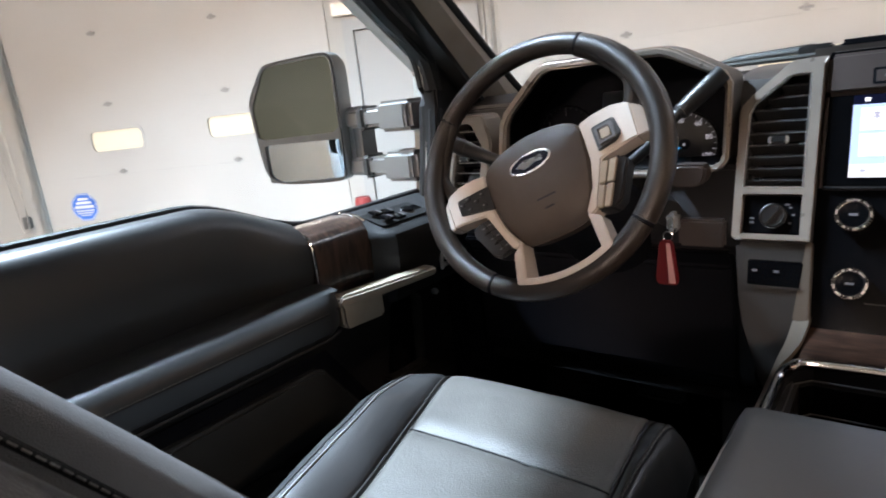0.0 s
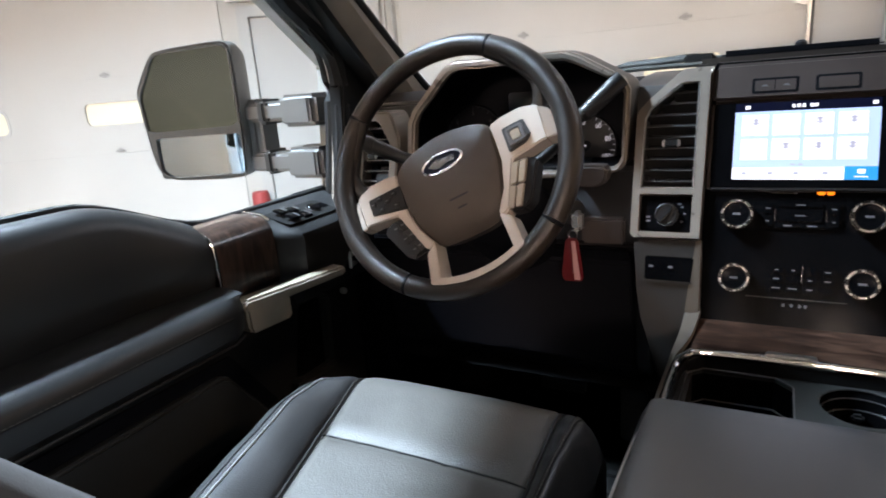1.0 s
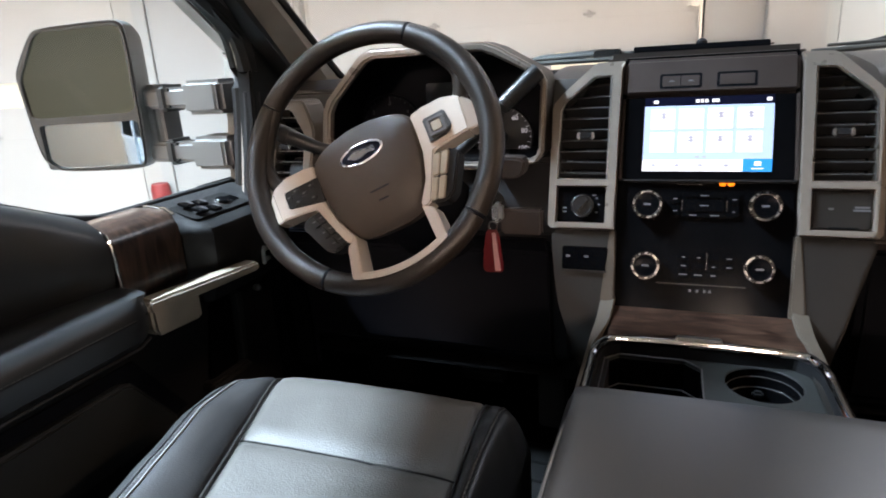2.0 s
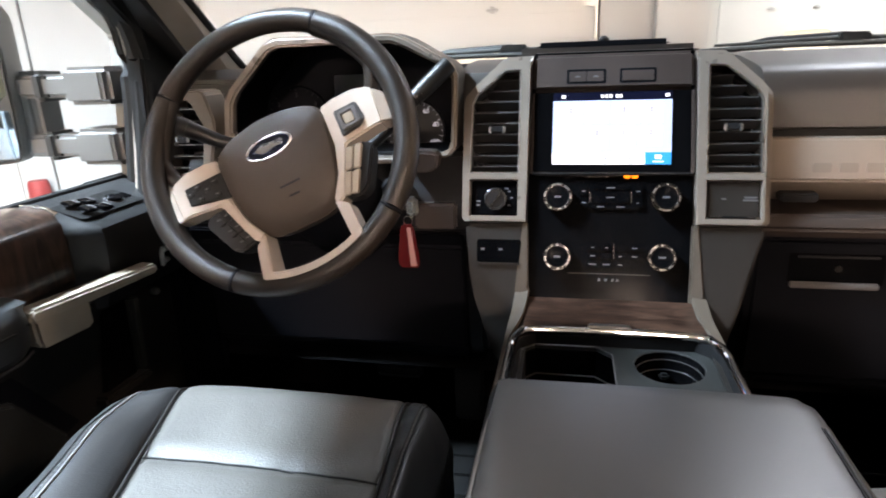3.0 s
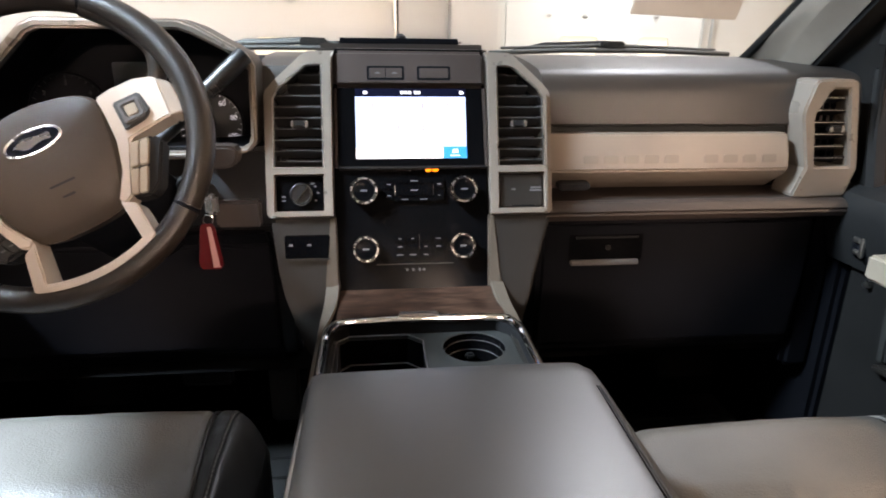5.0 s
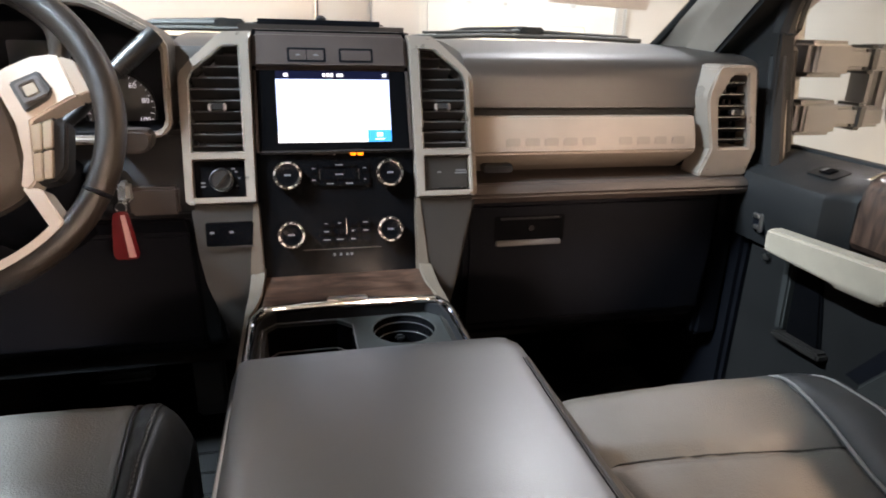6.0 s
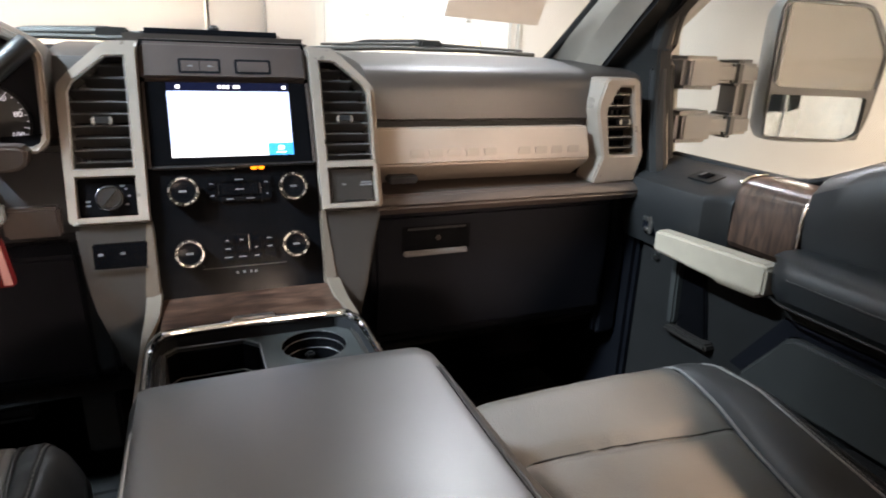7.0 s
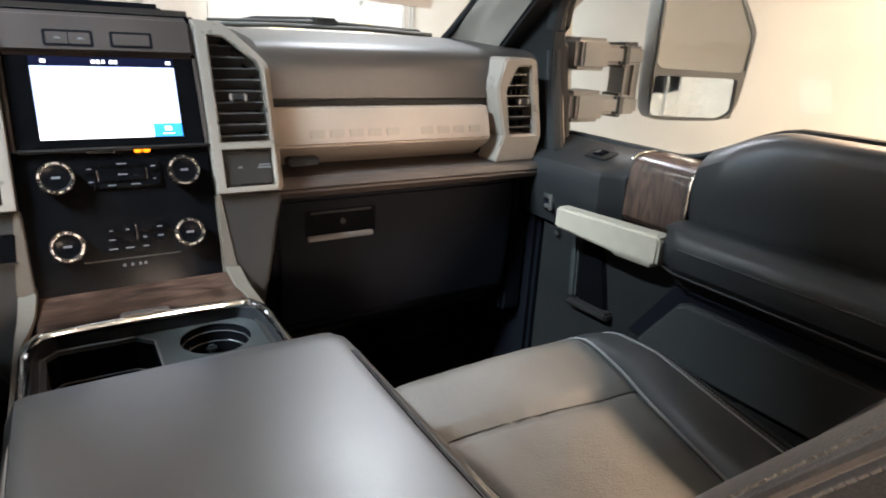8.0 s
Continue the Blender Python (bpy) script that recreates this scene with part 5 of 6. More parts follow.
for y, s, dz in ((0.062, 1.0, 0.0), (0.12, 1.0, 0.0), (0.20, 0.96, -0.006), (0.30, 0.86, -0.03)):
    rows.append([b.verts.new((-0.445 + (x + 0.445) * s, y, 0.745 + (z - 0.745) * s + dz)) for x, z in bez_o])
for A, B in zip(rows, rows[1:]):
    for q in range(len(A)):
        b.faces.new((A[q], A[(q + 1) % len(A)], B[(q + 1) % len(A)], B[q]))
b.faces.new(rows[-1])
part("hood", b, DASH, clus, "charcoal hood")
part("dial_plate", plate([(-0.445 + (x + 0.445) * 0.96, 0.745 + (z - 0.745) * 0.96) for x, z in bez_i], -0.12, -0.112, m=CM), BLACK, clus)
DP = CM @ Matrix.Translation((0, 0, -0.112))


def gauge(cx, cz_, r, numbers, needle, ink):
    G = DP @ Matrix.Translation((cx, cz_, 0))
    d = part("dial", lathe([(0, 0.0), (r, 0.0), (r, 0.003), (r * 0.97, 0.006), (r * 0.94, 0.003), (0, 0.0025)], 40, m=G), BLACK_SATIN if ink is DIAL_GLOW else BLACK, clus, "black round dial")
    for k in range(25):
        a = radians(225 - 270 * k / 24)
        L = 0.006 if k % 3 == 0 else 0.003
        part("tick", box(r * 0.93 - L, r * 0.93, -0.00035, 0.00035, 0.003, 0.0036, m=G @ pose(0, 0, 0, 0, 0, math.degrees(a))), ink, d)
    for text, a in numbers:
        words(text, 0.0115, G @ Matrix.Translation((r * 0.73 * math.cos(radians(a)), r * 0.73 * math.sin(radians(a)), 0.0034)), ink, d, "numeral")
    part("needle", plate([(0, -0.0016), (r * 0.78, -0.0008), (r * 0.78, 0.0008), (0, 0.0016)], 0.006, 0.008, m=G @ pose(0, 0, 0, 0, 0, needle)), NEEDLE if ink is DIAL_GLOW else ink, d, "blue needle" if ink is DIAL_GLOW else "")
    part("needle_hub", lathe([(0.009, 0.004), (0.009, 0.010), (0.006, 0.011), (0, 0.011)], 18, m=G), BLACK, d)
    part("needle_pin", lathe([(0.002, 0.010), (0.002, 0.0115), (0, 0.0118)], 10, m=G), ink, d)


gauge(-0.339, 0.680, 0.055, [("20", 142), ("40", 100), ("60", 57), ("80", 15), ("100", -30)], 213, DIAL_GLOW)
gauge(-0.56, 0.70, 0.064, [("1", 190), ("2", 140), ("3", 90), ("4", 40), ("5", -10)], 214, DIM_PRINT)
part("display", plate(round_rect(-0.485, -0.425, 0.67, 0.78, 0.006), 0.0005, 0.002, m=DP), TFT, clus, "dim blue information display")

# ---- steering wheel ----
TILT, TURN = radians(24.6), 26.5
WC = Vector((-0.437, -0.19, 0.70))
WHEEL0 = axes(WC, (1, 0, 0), (0, math.sin(TILT), math.cos(TILT)), (0, -math.cos(TILT), math.sin(TILT)))
WHEEL = WHEEL0 @ pose(0, 0, 0, 0, 0, TURN)
sw = thing("steering_wheel", "black leather steering wheel with silver spokes, turned to the side", "steering wheel")
RIM = 0.1745


def rim_piece(a0, a1, r, grip=0.0, name="rim", material=WHEEL_LEATHER, label=""):
    n = max(4, int(abs(a1 - a0) / 4))
    pts, rs = [], []
    for k in range(n + 1):
        a = radians(a0 + (a1 - a0) * k / n)
        g = grip * math.sin(math.pi * k / n)
        pts.append(Vector(((RIM - g * 0.3) * math.cos(a), (RIM - g * 0.3) * math.sin(a), 0)))
        rs.append(r + g)
    b = tube(pts, rs, 16, up=(0, 0, 1))
    b.transform(WHEEL)
    return part(name, b, material, sw, label)


rim_piece(-128, -52, 0.0148, name="rim_bottom", label="leather rim, lower arc")
rim_piece(-50.5, 49, 0.0150, 0.0012, name="rim_side", label="leather rim with a thumb grip")
rim_piece(50.5, 129.5, 0.0150, name="rim_top", label="leather rim, upper arc")
rim_piece(131, 230.5, 0.0150, 0.0012, name="rim_side", label="leather rim with a thumb grip")
for a in (-129, -51.2, 49.8, 130.2):
    rim_piece(a - 0.5, a + 0.5, 0.0154, name="rim_seam", material=BLACK)
for a0, a1 in ((-50, 49), (131, 230)):
    for off in (0.0015, -0.0015):
        pts = [WHEEL @ Vector(((RIM - 0.0155) * math.cos(radians(a0 + (a1 - a0) * k / 40)), (RIM - 0.0155) * math.sin(radians(a0 + (a1 - a0) * k / 40)), off)) for k in range(41)]
    stitch(pts, sw, 0.006, 0.004, 0.0006)
# thumb swellings where the side spokes meet the rim
for sx in (-1, 1):
    line = [(0.166 * math.cos(radians(a)), 0.166 * math.sin(radians(a))) for a in (50, 40, 30, 20)] + [(0.152, 0.036), (0.143, 0.022), (0.130, 0.016)]
    b = tube([WHEEL @ Vector((sx * x, y, 0.001 - 0.0012 * q)) for q, (x, y) in enumerate((p.x, p.y) for p in smooth_line([(x, y, 0) for x, y in line], 3))], [0.0095 + 0.002 * math.sin(math.pi * k / 18) for k in range(19)], 12)
    part("thumb_rest", b, WHEEL_LEATHER, sw)
# airbag cover
half_hub = [(0.0, 0.0445), (0.040, 0.0390), (0.066, 0.0290), (0.078, 0.0140), (0.0770, -0.010), (0.0745, -0.036), (0.066, -0.070), (0.052, -0.098), (0.034, -0.107), (0.0, -0.109)]
hub = half_hub + [(-x, y) for x, y in half_hub[-2:0:-1]]
loop = [(p.x, p.y) for p in smooth_line([(x, y, 0) for x, y in hub], 4, closed=True)]
b = bmesh.new()
rows = []
hc = (0.0, -0.030)
for w, s in ((-0.03, 0.95), (-0.006, 1.0), (0.005, 0.99), (0.0105, 0.95), (0.0135, 0.86), (0.0165, 0.68), (0.0185, 0.45), (0.0192, 0.2)):
    rows.append([b.verts.new((hc[0] + (x - hc[0]) * s, hc[1] + (y - hc[1]) * s, w)) for x, y in loop])
for A, B in zip(rows, rows[1:]):
    for q in range(len(A)):
        b.faces.new((A[q], A[(q + 1) % len(A)], B[(q + 1) % len(A)], B[q]))
b.faces.new(rows[-1]), b.faces.new(rows[0])
for v in b.verts:   # the chin falls away towards the lower spokes
    if v.co.z > 0:
        v.co.z -= 2.6 * max(0.0, -0.042 - v.co.y) ** 2
b.transform(WHEEL)
cover = part("airbag_cover", b, HUB_SKIN, sw, "grey-black padded airbag cover")
EM = WHEEL @ Matrix.Translation((0.0, -0.0025, 0.0172))
em = part("badge", plate([(0.0300 * math.cos(k * math.tau / 40), 0.0122 * math.sin(k * math.tau / 40)) for k in range(40)], -0.004, 0.0025, m=EM, r=0.001), mat("badge_blue", (0.006, 0.009, 0.022), 0.25, bump=0.0, coat=0.5), cover, "dark blue oval badge")
part("badge_ring", tube([EM @ Vector((0.0308 * math.cos(k * math.tau / 48), 0.0130 * math.sin(k * math.tau / 48), 0.0012)) for k in range(48)], 0.0015, 8, closed=True, up=(0, -1, 0.4)), DULL_CHROME, em)
part("badge_mark", plate([(0.0205 * math.cos(k * math.tau / 24), 0.0052 * math.sin(k * math.tau / 24) + 0.0016 * math.sin(k * math.tau / 6)) for k in range(24)], 0.002, 0.0032, m=EM, r=0.0003), DULL_CHROME, em, "pale shape on the badge")
for q, (w, yy) in enumerate(((0.014, -0.058), (0.007, -0.072))):
    part("cover_mark", plate(round_rect(0.008 - w, 0.008 + w, yy - 0.0013, yy + 0.0013, 0.0011), 0.010, 0.0183 - 0.0024 * q, m=WHEEL), BLACK_SATIN, cover)
# core and column shroud behind the cover
part("core", lathe([(0.07, -0.07), (0.078, -0.03), (0.07, -0.008), (0, -0.008)], 32, m=WHEEL @ pose(0, -0.02, 0)), BLACK, sw)


def prism(top, base):
    """A solid under a list of (x, y, height) corners, down to one base height, on the wheel's plane."""
    b = bmesh.new()
    up = [b.verts.new(p) for p in top]
    dn = [b.verts.new((x, y, base)) for x, y, _ in top]
    b.faces.new(up), b.faces.new(dn)
    for q in range(len(up)):
        b.faces.new((up[q - 1], up[q], dn[q], dn[q - 1]))
    bmesh.ops.recalc_face_normals(b, faces=b.faces)
    bev(b, 0.0016, seg=2)
    b.transform(WHEEL)
    return b


def spoke(sx):
    S = lambda pts: [(sx * p[0], *p[1:]) for p in pts]
    # silver cap: the spoke face, a chamfered end and a thin strip that runs down beside the cover
    face = S([(0.076, 0.019), (0.095, 0.0225), (0.122, 0.0225), (0.140, 0.0165), (0.147, 0.0115), (0.1435, -0.0362), (0.135, -0.0355), (0.110, -0.0385), (0.0905, -0.041), (0.079, -0.068), (0.0655, -0.1005),
              (0.055, -0.106), (0.049, -0.100), (0.067, -0.070), (0.076, -0.036), (0.077, -0.005)])
    s = part("side_spoke", plate(face, -0.022, 0.009, m=WHEEL, r=0.0022, seg=3), SILVER, sw, "satin silver spoke cap")
    part("spoke_end", prism(S([(0.1468, 0.0115, 0.0085), (0.1575, 0.004, 0.001), (0.1575, -0.034, 0.001), (0.1433, -0.0362, 0.0085)]), -0.022), SILVER, s, "chamfered spoke end")
    k = WHEEL @ pose(sx * 0.107, -0.0135, 0.009)
    if sx > 0:
        part("key_pad", plate([(-0.0165, 0.0180), (0.0150, 0.0180), (0.0185, -0.007), (0.010, -0.015), (-0.0165, -0.0183)], -0.002, 0.003, m=k, r=0.0018), BEZEL_GREY, s, "dark grey key pad")
        part("key_ring", plate(round_rect(-0.0125, 0.0125, -0.0115, 0.0135, 0.004), 0.002, 0.0055, holes=[round_rect(-0.0075, 0.0075, -0.0065, 0.0085, 0.002)], m=k, r=0.0012), LATCH, s)
        part("ok_key", plate(round_rect(-0.0065, 0.0065, -0.0055, 0.0075, 0.002), 0.002, 0.0052, m=k, r=0.0008), HANDLE, s)
    else:
        pad = [(0.0345, 0.0145), (-0.0225, 0.0150), (-0.0215, -0.0107), (0.0355, -0.0240)]
        part("key_pad", plate(pad, -0.002, 0.002, m=k, r=0.0015), BLACK_SATIN, s, "black key pad")
        for dx, dy in ((-0.016, 0.004), (-0.004, 0.0095), (-0.004, -0.007), (0.008, 0.001), (0.020, 0.007), (0.020, -0.011)):
            part("key", plate(round_rect(dx - 0.0052, dx + 0.0052, dy - 0.0042, dy + 0.0042, 0.002), 0.0015, 0.0038, m=k, r=0.0008), BLACK_SATIN, s)
            part("key_mark", plate(round_rect(dx - 0.002, dx + 0.002, dy - 0.0008, dy + 0.0008, 0.0006), 0.0038, 0.0042, m=k), PRINT, s)
    # lower pads: black base with keys in two columns
    lp = part("lower_pad", plate(S([(0.0870, -0.0425), (0.113, -0.0445), (0.121, -0.055), (0.097, -0.100), (0.084, -0.108), (0.0625, -0.103)]), -0.022, 0.005, m=WHEEL, r=0.003), BLACK_SATIN, sw, "black lower key pad")
    ca, cb, cc, cd = (Vector(v) for v in ((0.0880, -0.0435), (0.1105, -0.0470), (0.0812, -0.1055), (0.0625, -0.1010)))
    on = lambda u, v: (ca * (1 - u) + cb * u) * (1 - v) + (cd * (1 - u) + cc * u) * v
    rows_ = 2 if sx > 0 else 3
    for i in range(2):
        for j in range(rows_):
            q = [on((i + a) / 2, (j + c) / rows_) for a, c in ((0.05, 0.04), (0.95, 0.04), (0.95, 0.96), (0.05, 0.96))]
            part("key", plate(S([tuple(v) for v in q]), 0.003, 0.0095 if sx > 0 else 0.0075, m=WHEEL, r=0.0012), HANDLE if sx > 0 else BLACK_SATIN, lp, "pale grey key" if sx > 0 else "")
            if sx < 0:
                m = on((i + 0.5) / 2, (j + 0.5) / rows_)
                part("key_mark", plate(round_rect(-m.x - 0.0026, -m.x + 0.0026, m.y - 0.0009, m.y + 0.0009, 0.0007), 0.0075, 0.0080, m=WHEEL), PRINT, lp)
    # lower silver leg, thick, drafted towards its foot
    leg = [(0.0495, -0.0995, 0.008), (0.065, -0.109, 0.008), (0.0695, -0.154, 0.0150), (0.0555, -0.158, 0.0150)]
    part("lower_spoke", prism(S(leg), -0.026), SILVER, sw, "satin silver lower spoke")


for sx in (-1, 1):
    spoke(sx)
low = arc(0, 0, 0.1715, -114, -66, 16) + arc(0, 0, 0.1590, -66, -114, 16)
part("lower_bridge", plate(low, -0.024, 0.0152, m=WHEEL, r=0.003, seg=3), SILVER, sw, "satin silver lower bridge")

# ---- column, stalks, key ----
col = thing("steering_column", "black steering column shroud with gear lever and stalk", "steering column")
back = WHEEL0 @ Vector((0, -0.02, -0.05))
far = WHEEL0 @ Vector((0, -0.03, -0.30))
part("shroud", tube([back, back.lerp(far, 0.3), far], [0.055, 0.07, 0.085], 20, flat=0.95), BLACK, col, "black plastic shroud")
gl_ = part("gear_lever", tube(smooth_line([(-0.40, 0.0, 0.655), (-0.352, 0.004, 0.692), (-0.322, 0.012, 0.727), (-0.300, 0.023, 0.748)], 4), 0.0085, 12), GRIP, col, "black column gear lever")
g0, g1 = Vector((-0.306, 0.020, 0.742)), Vector((-0.2525, 0.050, 0.7935))
gz = (g1 - g0).normalized()
K = axes(g0, gz.orthogonal().normalized(), gz.cross(gz.orthogonal()).normalized(), gz)
part("lever_grip", lathe([(0, -0.003), (0.0095, -0.002), (0.0118, 0.002), (0.0124, 0.012), (0.0132, 0.028), (0.0138, 0.060), (0.0140, 0.077), (0.0134, 0.0795), (0.0122, 0.080), (0, 0.080)], 28, m=K), GRIP, gl_, "black cylindrical grip")
for q in (0.004, 0.016, 0.024):
    part("grip_ring", lathe([(0.0115, q - 0.001), (0.0134, q), (0.0134, q + 0.002), (0.0115, q + 0.003)], 28, m=K), GREY_TRIM, gl_)
part("grip_rib", box(0.0115, 0.0146, -0.004, 0.004, 0.026, 0.074, 0.0012, m=K @ pose(0, 0, 0, 0, 0, 40)), BEZEL_GREY, gl_, "raised grey rib along the grip")
part("grip_cap", lathe([(0.0130, 0.0785), (0.0140, 0.0792), (0.0137, 0.0806), (0.0122, 0.0808)], 28, m=K), BEZEL_GREY, gl_, "thin grey end rim")
part("grip_end", lathe([(0.0122, 0.0802), (0.0116, 0.0798), (0, 0.0803)], 28, m=K), GREY_TRIM, gl_)
part("column_collar", plate(rounder([(-0.326, 0.664), (-0.268, 0.664), (-0.270, 0.640), (-0.282, 0.629), (-0.326, 0.630)], 2, 0.2), -0.02, 0.016, m=axes((0, 0.036, 0), (1, 0, 0), (0, 0, 1), (0, -1, 0)), r=0.004, seg=3), PANEL_BROWN, col, "dark grey collar under the instruments")
st = part("turn_stalk", tube([(-0.50, -0.05, 0.67), (-0.57, -0.095, 0.698), (-0.62, -0.11, 0.722), (-0.655, -0.12, 0.738)], [0.009, 0.010, 0.0135, 0.012], 14), GRIP, col, "black indicator stalk")
part("stalk_band", tube([(-0.612, -0.1075, 0.718), (-0.622, -0.1107, 0.7225)], 0.0142, 14), GREY_TRIM, st)
part("ignition_barrel", tube([(-0.345, 0.03, 0.60), (-0.312, -0.02, 0.598)], [0.024, 0.02], 18), BLACK_SATIN, col, "black ignition barrel")
fob = thing("key_fob", "silver key with a red plastic tag hanging in the ignition", "key")
part("key_head", merge(box(-0.305, -0.289, -0.058, -0.035, 0.576, 0.606, 0.005)), DULL_CHROME, fob, "silver key head")
part("ring", tube([(-0.302 + 0.007 * math.cos(k * math.tau / 20), -0.058, 0.572 + 0.007 * math.sin(k * math.tau / 20)) for k in range(20)], 0.0012, 6, closed=True, up=(0, 1, 0)), CHROME, fob)
TG = axes((-0.3035, -0.06, 0.533), (0.985, 0.17, 0), (0, 0, 1), (0.17, -0.985, 0))
part("tag", plate(rounder([(-0.010, 0.034), (0.010, 0.034), (0.0185, -0.035), (-0.0165, -0.033)], 2, 0.12), -0.004, 0.004, m=TG, r=0.0015), RED, fob, "red plastic tag")
# highlight on the red plastic, drawn as a pale strip
part("tag_glint", plate([(0.0, 0.030), (0.0055, 0.030), (0.0125, -0.031), (0.0035, -0.031)], 0.0038, 0.0048, m=TG), TAG_GLINT, fob, "pale strip painted as a glint on the tag")

# ---- seats ----
def seat(sx, y_shift, z_shift, label):
    """sx: side; y_shift moves the whole seat back."""
    root = thing("front_seat", label, "car seat", "front seats")
    cx = 0.425 * sx
    P = lambda x, y, z: (cx + sx * x, y + y_shift, z + z_shift)   # x > 0: towards the door
    inner = 0.236 if sx > 0 else 0.225   # reach of the bolster beside the console

    def outer(y):
        """Reach of the bolster beside the door."""
        return 0.252 if sx > 0 else 0.252 - 0.018 * ease((-0.36 - y) / 0.12) - 0.045 * ease((-0.48 - y) / 0.2)
    # cushion: one shape split into front pad, rear pad and two bolsters
    def front_y(a):
        if sx < 0 and a > 0:
            return -0.214 - 0.065 * max(0, (a - 0.11) / 0.11) ** 2
        return -0.214 - 0.09 * max(0, (abs(a) - 0.15) / 0.10) ** 2

    def half(y, s=1):
        """Half width of the centre panel: towards the door it narrows to the back, towards the console hardly."""
        if s < 0:
            return 0.163 + 0.010 * ease((-0.27 - y) / 0.2) if sx < 0 else 0.200 - 0.043 * ease((-0.27 - y) / 0.22) - 0.03 * ease((-0.46 - y) / 0.2)
        if sx < 0:
            return 0.150 - 0.24 * max(0.0, -0.262 - y) * (1 - 0.3 * ease((-0.5 - y) / 0.2))
        return 0.152 - 0.043 * ease((-0.29 - y) / 0.22) - 0.03 * ease((-0.46 - y) / 0.2)

    def seam_y(a):
        return -0.40 + (0.022 * ease((0.12 - a) / 0.28) if sx > 0 else 0.0)

    def height(a, y):
        z = 0.395 + 0.10 * min(0, y + 0.27) + 0.004 * math.cos(a * 10)
        d = front_y(a) - y
        if d < 0.075:
            z -= 0.085 * (1 - math.sqrt(max(0, 1 - ((0.075 - d) / 0.075) ** 2)))
        h = half(y, a)
        over = abs(a) - h
        if over > 0:
            w = (outer(y) if a > 0 else inner) - h
            r = min(1, over / w)
            z += (0.030 * math.sin(math.pi * min(1, r * 1.05)) - 0.085 * max(0, (r - 0.55) / 0.45) ** 2) * min(1, max(0.2, d / 0.16))
        if over > 0:   # puckers running out from the seam
            z += 0.0034 * noise.noise(Vector((y * 48 + over * 30, sx * 5.0, a * 9))) * math.exp(-over / 0.035) * min(1, over / 0.01)
        z -= 0.008 * math.exp(-(over / 0.006) ** 2) + 0.0055 * math.exp(-((y - seam_y(a)) / 0.010) ** 2) * (over < 0)
        z -= 0.0035 * math.exp(-((y - seam_y(a)) / 0.022) ** 2) * max(0.0, noise.noise(Vector((a * 55, sx * 3.0, 0)))) * (over < 0)
        return z + 0.0012 * noise.noise(Vector((a * 26 + sx * 7, y * 26, 0)))

    def pad(side, y0, y1, nu, nv, skirt):
        """side 0: centre panel; -1 or 1: a bolster."""
        b = bmesh.new()
        top = []
        for j in range(nv + 1):
            row = []
            for i in range(nu + 1):
                u = i / nu
                nom = (u * 2 - 1) * 0.155 if side == 0 else side * (0.155 + (0.097 if side > 0 else 0.081) * u)
                ya = seam_y(nom) if y0 == "seam" else y0
                yb = front_y(nom) if y1 is None else seam_y(nom) - 0.0005
                yy = ya + (yb - ya) * math.sin(j / nv * math.pi / 2) ** (1.0 if y1 is None else 0.8)
                h = half(yy, side if side else u * 2 - 1)
                if side == 0:
                    h = half(yy)
                a = -half(yy, -1) + u * (half(yy, -1) + h) if side == 0 else side * (h + 0.0005 + ((outer(yy) if side > 0 else inner) - h) * u)
                row.append(b.verts.new(P(a, yy, height(a, yy))))
            top.append(row)
        for j in range(nv):
            for i in range(nu):
                b.faces.new((top[j][i], top[j][i + 1], top[j + 1][i + 1], top[j + 1][i]))
        rim = [top[0][i] for i in range(nu)] + [top[j][nu] for j in range(nv)] + [top[nv][i] for i in range(nu, 0, -1)] + [top[j][0] for j in range(nv, 0, -1)]
        low = [b.verts.new((v.co.x, v.co.y, min(v.co.z - 0.01, skirt))) for v in rim]
        for i in range(len(rim)):
            b.faces.new((rim[i - 1], rim[i], low[i], low[i - 1]))
        b.faces.new(low)
        return b
    part("front_cushion", pad(0, "seam", None, 30, 30, 0.16), SEAT_LIT, root, "smooth dark leather cushion front")
    part("rear_cushion", pad(0, -0.86, "seam", 30, 40, 0.16), SEAT_LIT, root, "smooth dark leather cushion")
    seam = [Vector(P(a, seam_y(a), height(a, seam_y(a)) + 0.0002)) for a in (k * half(-0.40, k) / 10 for k in range(-10, 11))]
    part("cushion_seam", tube(seam, 0.0013, 6), RUBBER, root, "dark cross seam")
    for e in (-1, 1):
        w = inner - 0.158
        part("cushion_bolster", pad(e, -0.86, None, 20, 60, 0.14), SEAT_BLACK, root, "black leather side bolster")

        def along(f, lift, n=40):
            out = []
            for k in range(n + 1):
                y = -0.84 + 0.61 * k / n
                h = half(y, e)
                a = h + ((outer(y) - 0.003 if e > 0 else 0.155 + w) - h) * f
                y = min(y, front_y(a) - 0.006)
                out.append(Vector(P(e * a, y, height(e * a, y) + lift)))
            return out
        part("piping", tube(along(0.0, 0.0065), 0.0021, 8), PIPING if sx > 0 and e > 0 else SEAT_BLACK if (e < 0) == (sx < 0) else GREY_TRIM, root, "raised piping")
        part("bolster_seam", tube(along(0.44, 0.0008), 0.0016, 6), PIPING if e > 0 else GREY_TRIM, root, "pale bolster seam")
        part("bolster_seam", tube(along(0.52, 0.0004), 0.0013, 6), RUBBER, root, "dark bolster seam")
        stitch(along(0.48, 0.0012), root, 0.007, 0.0045, 0.0006, "bolster_stitching")
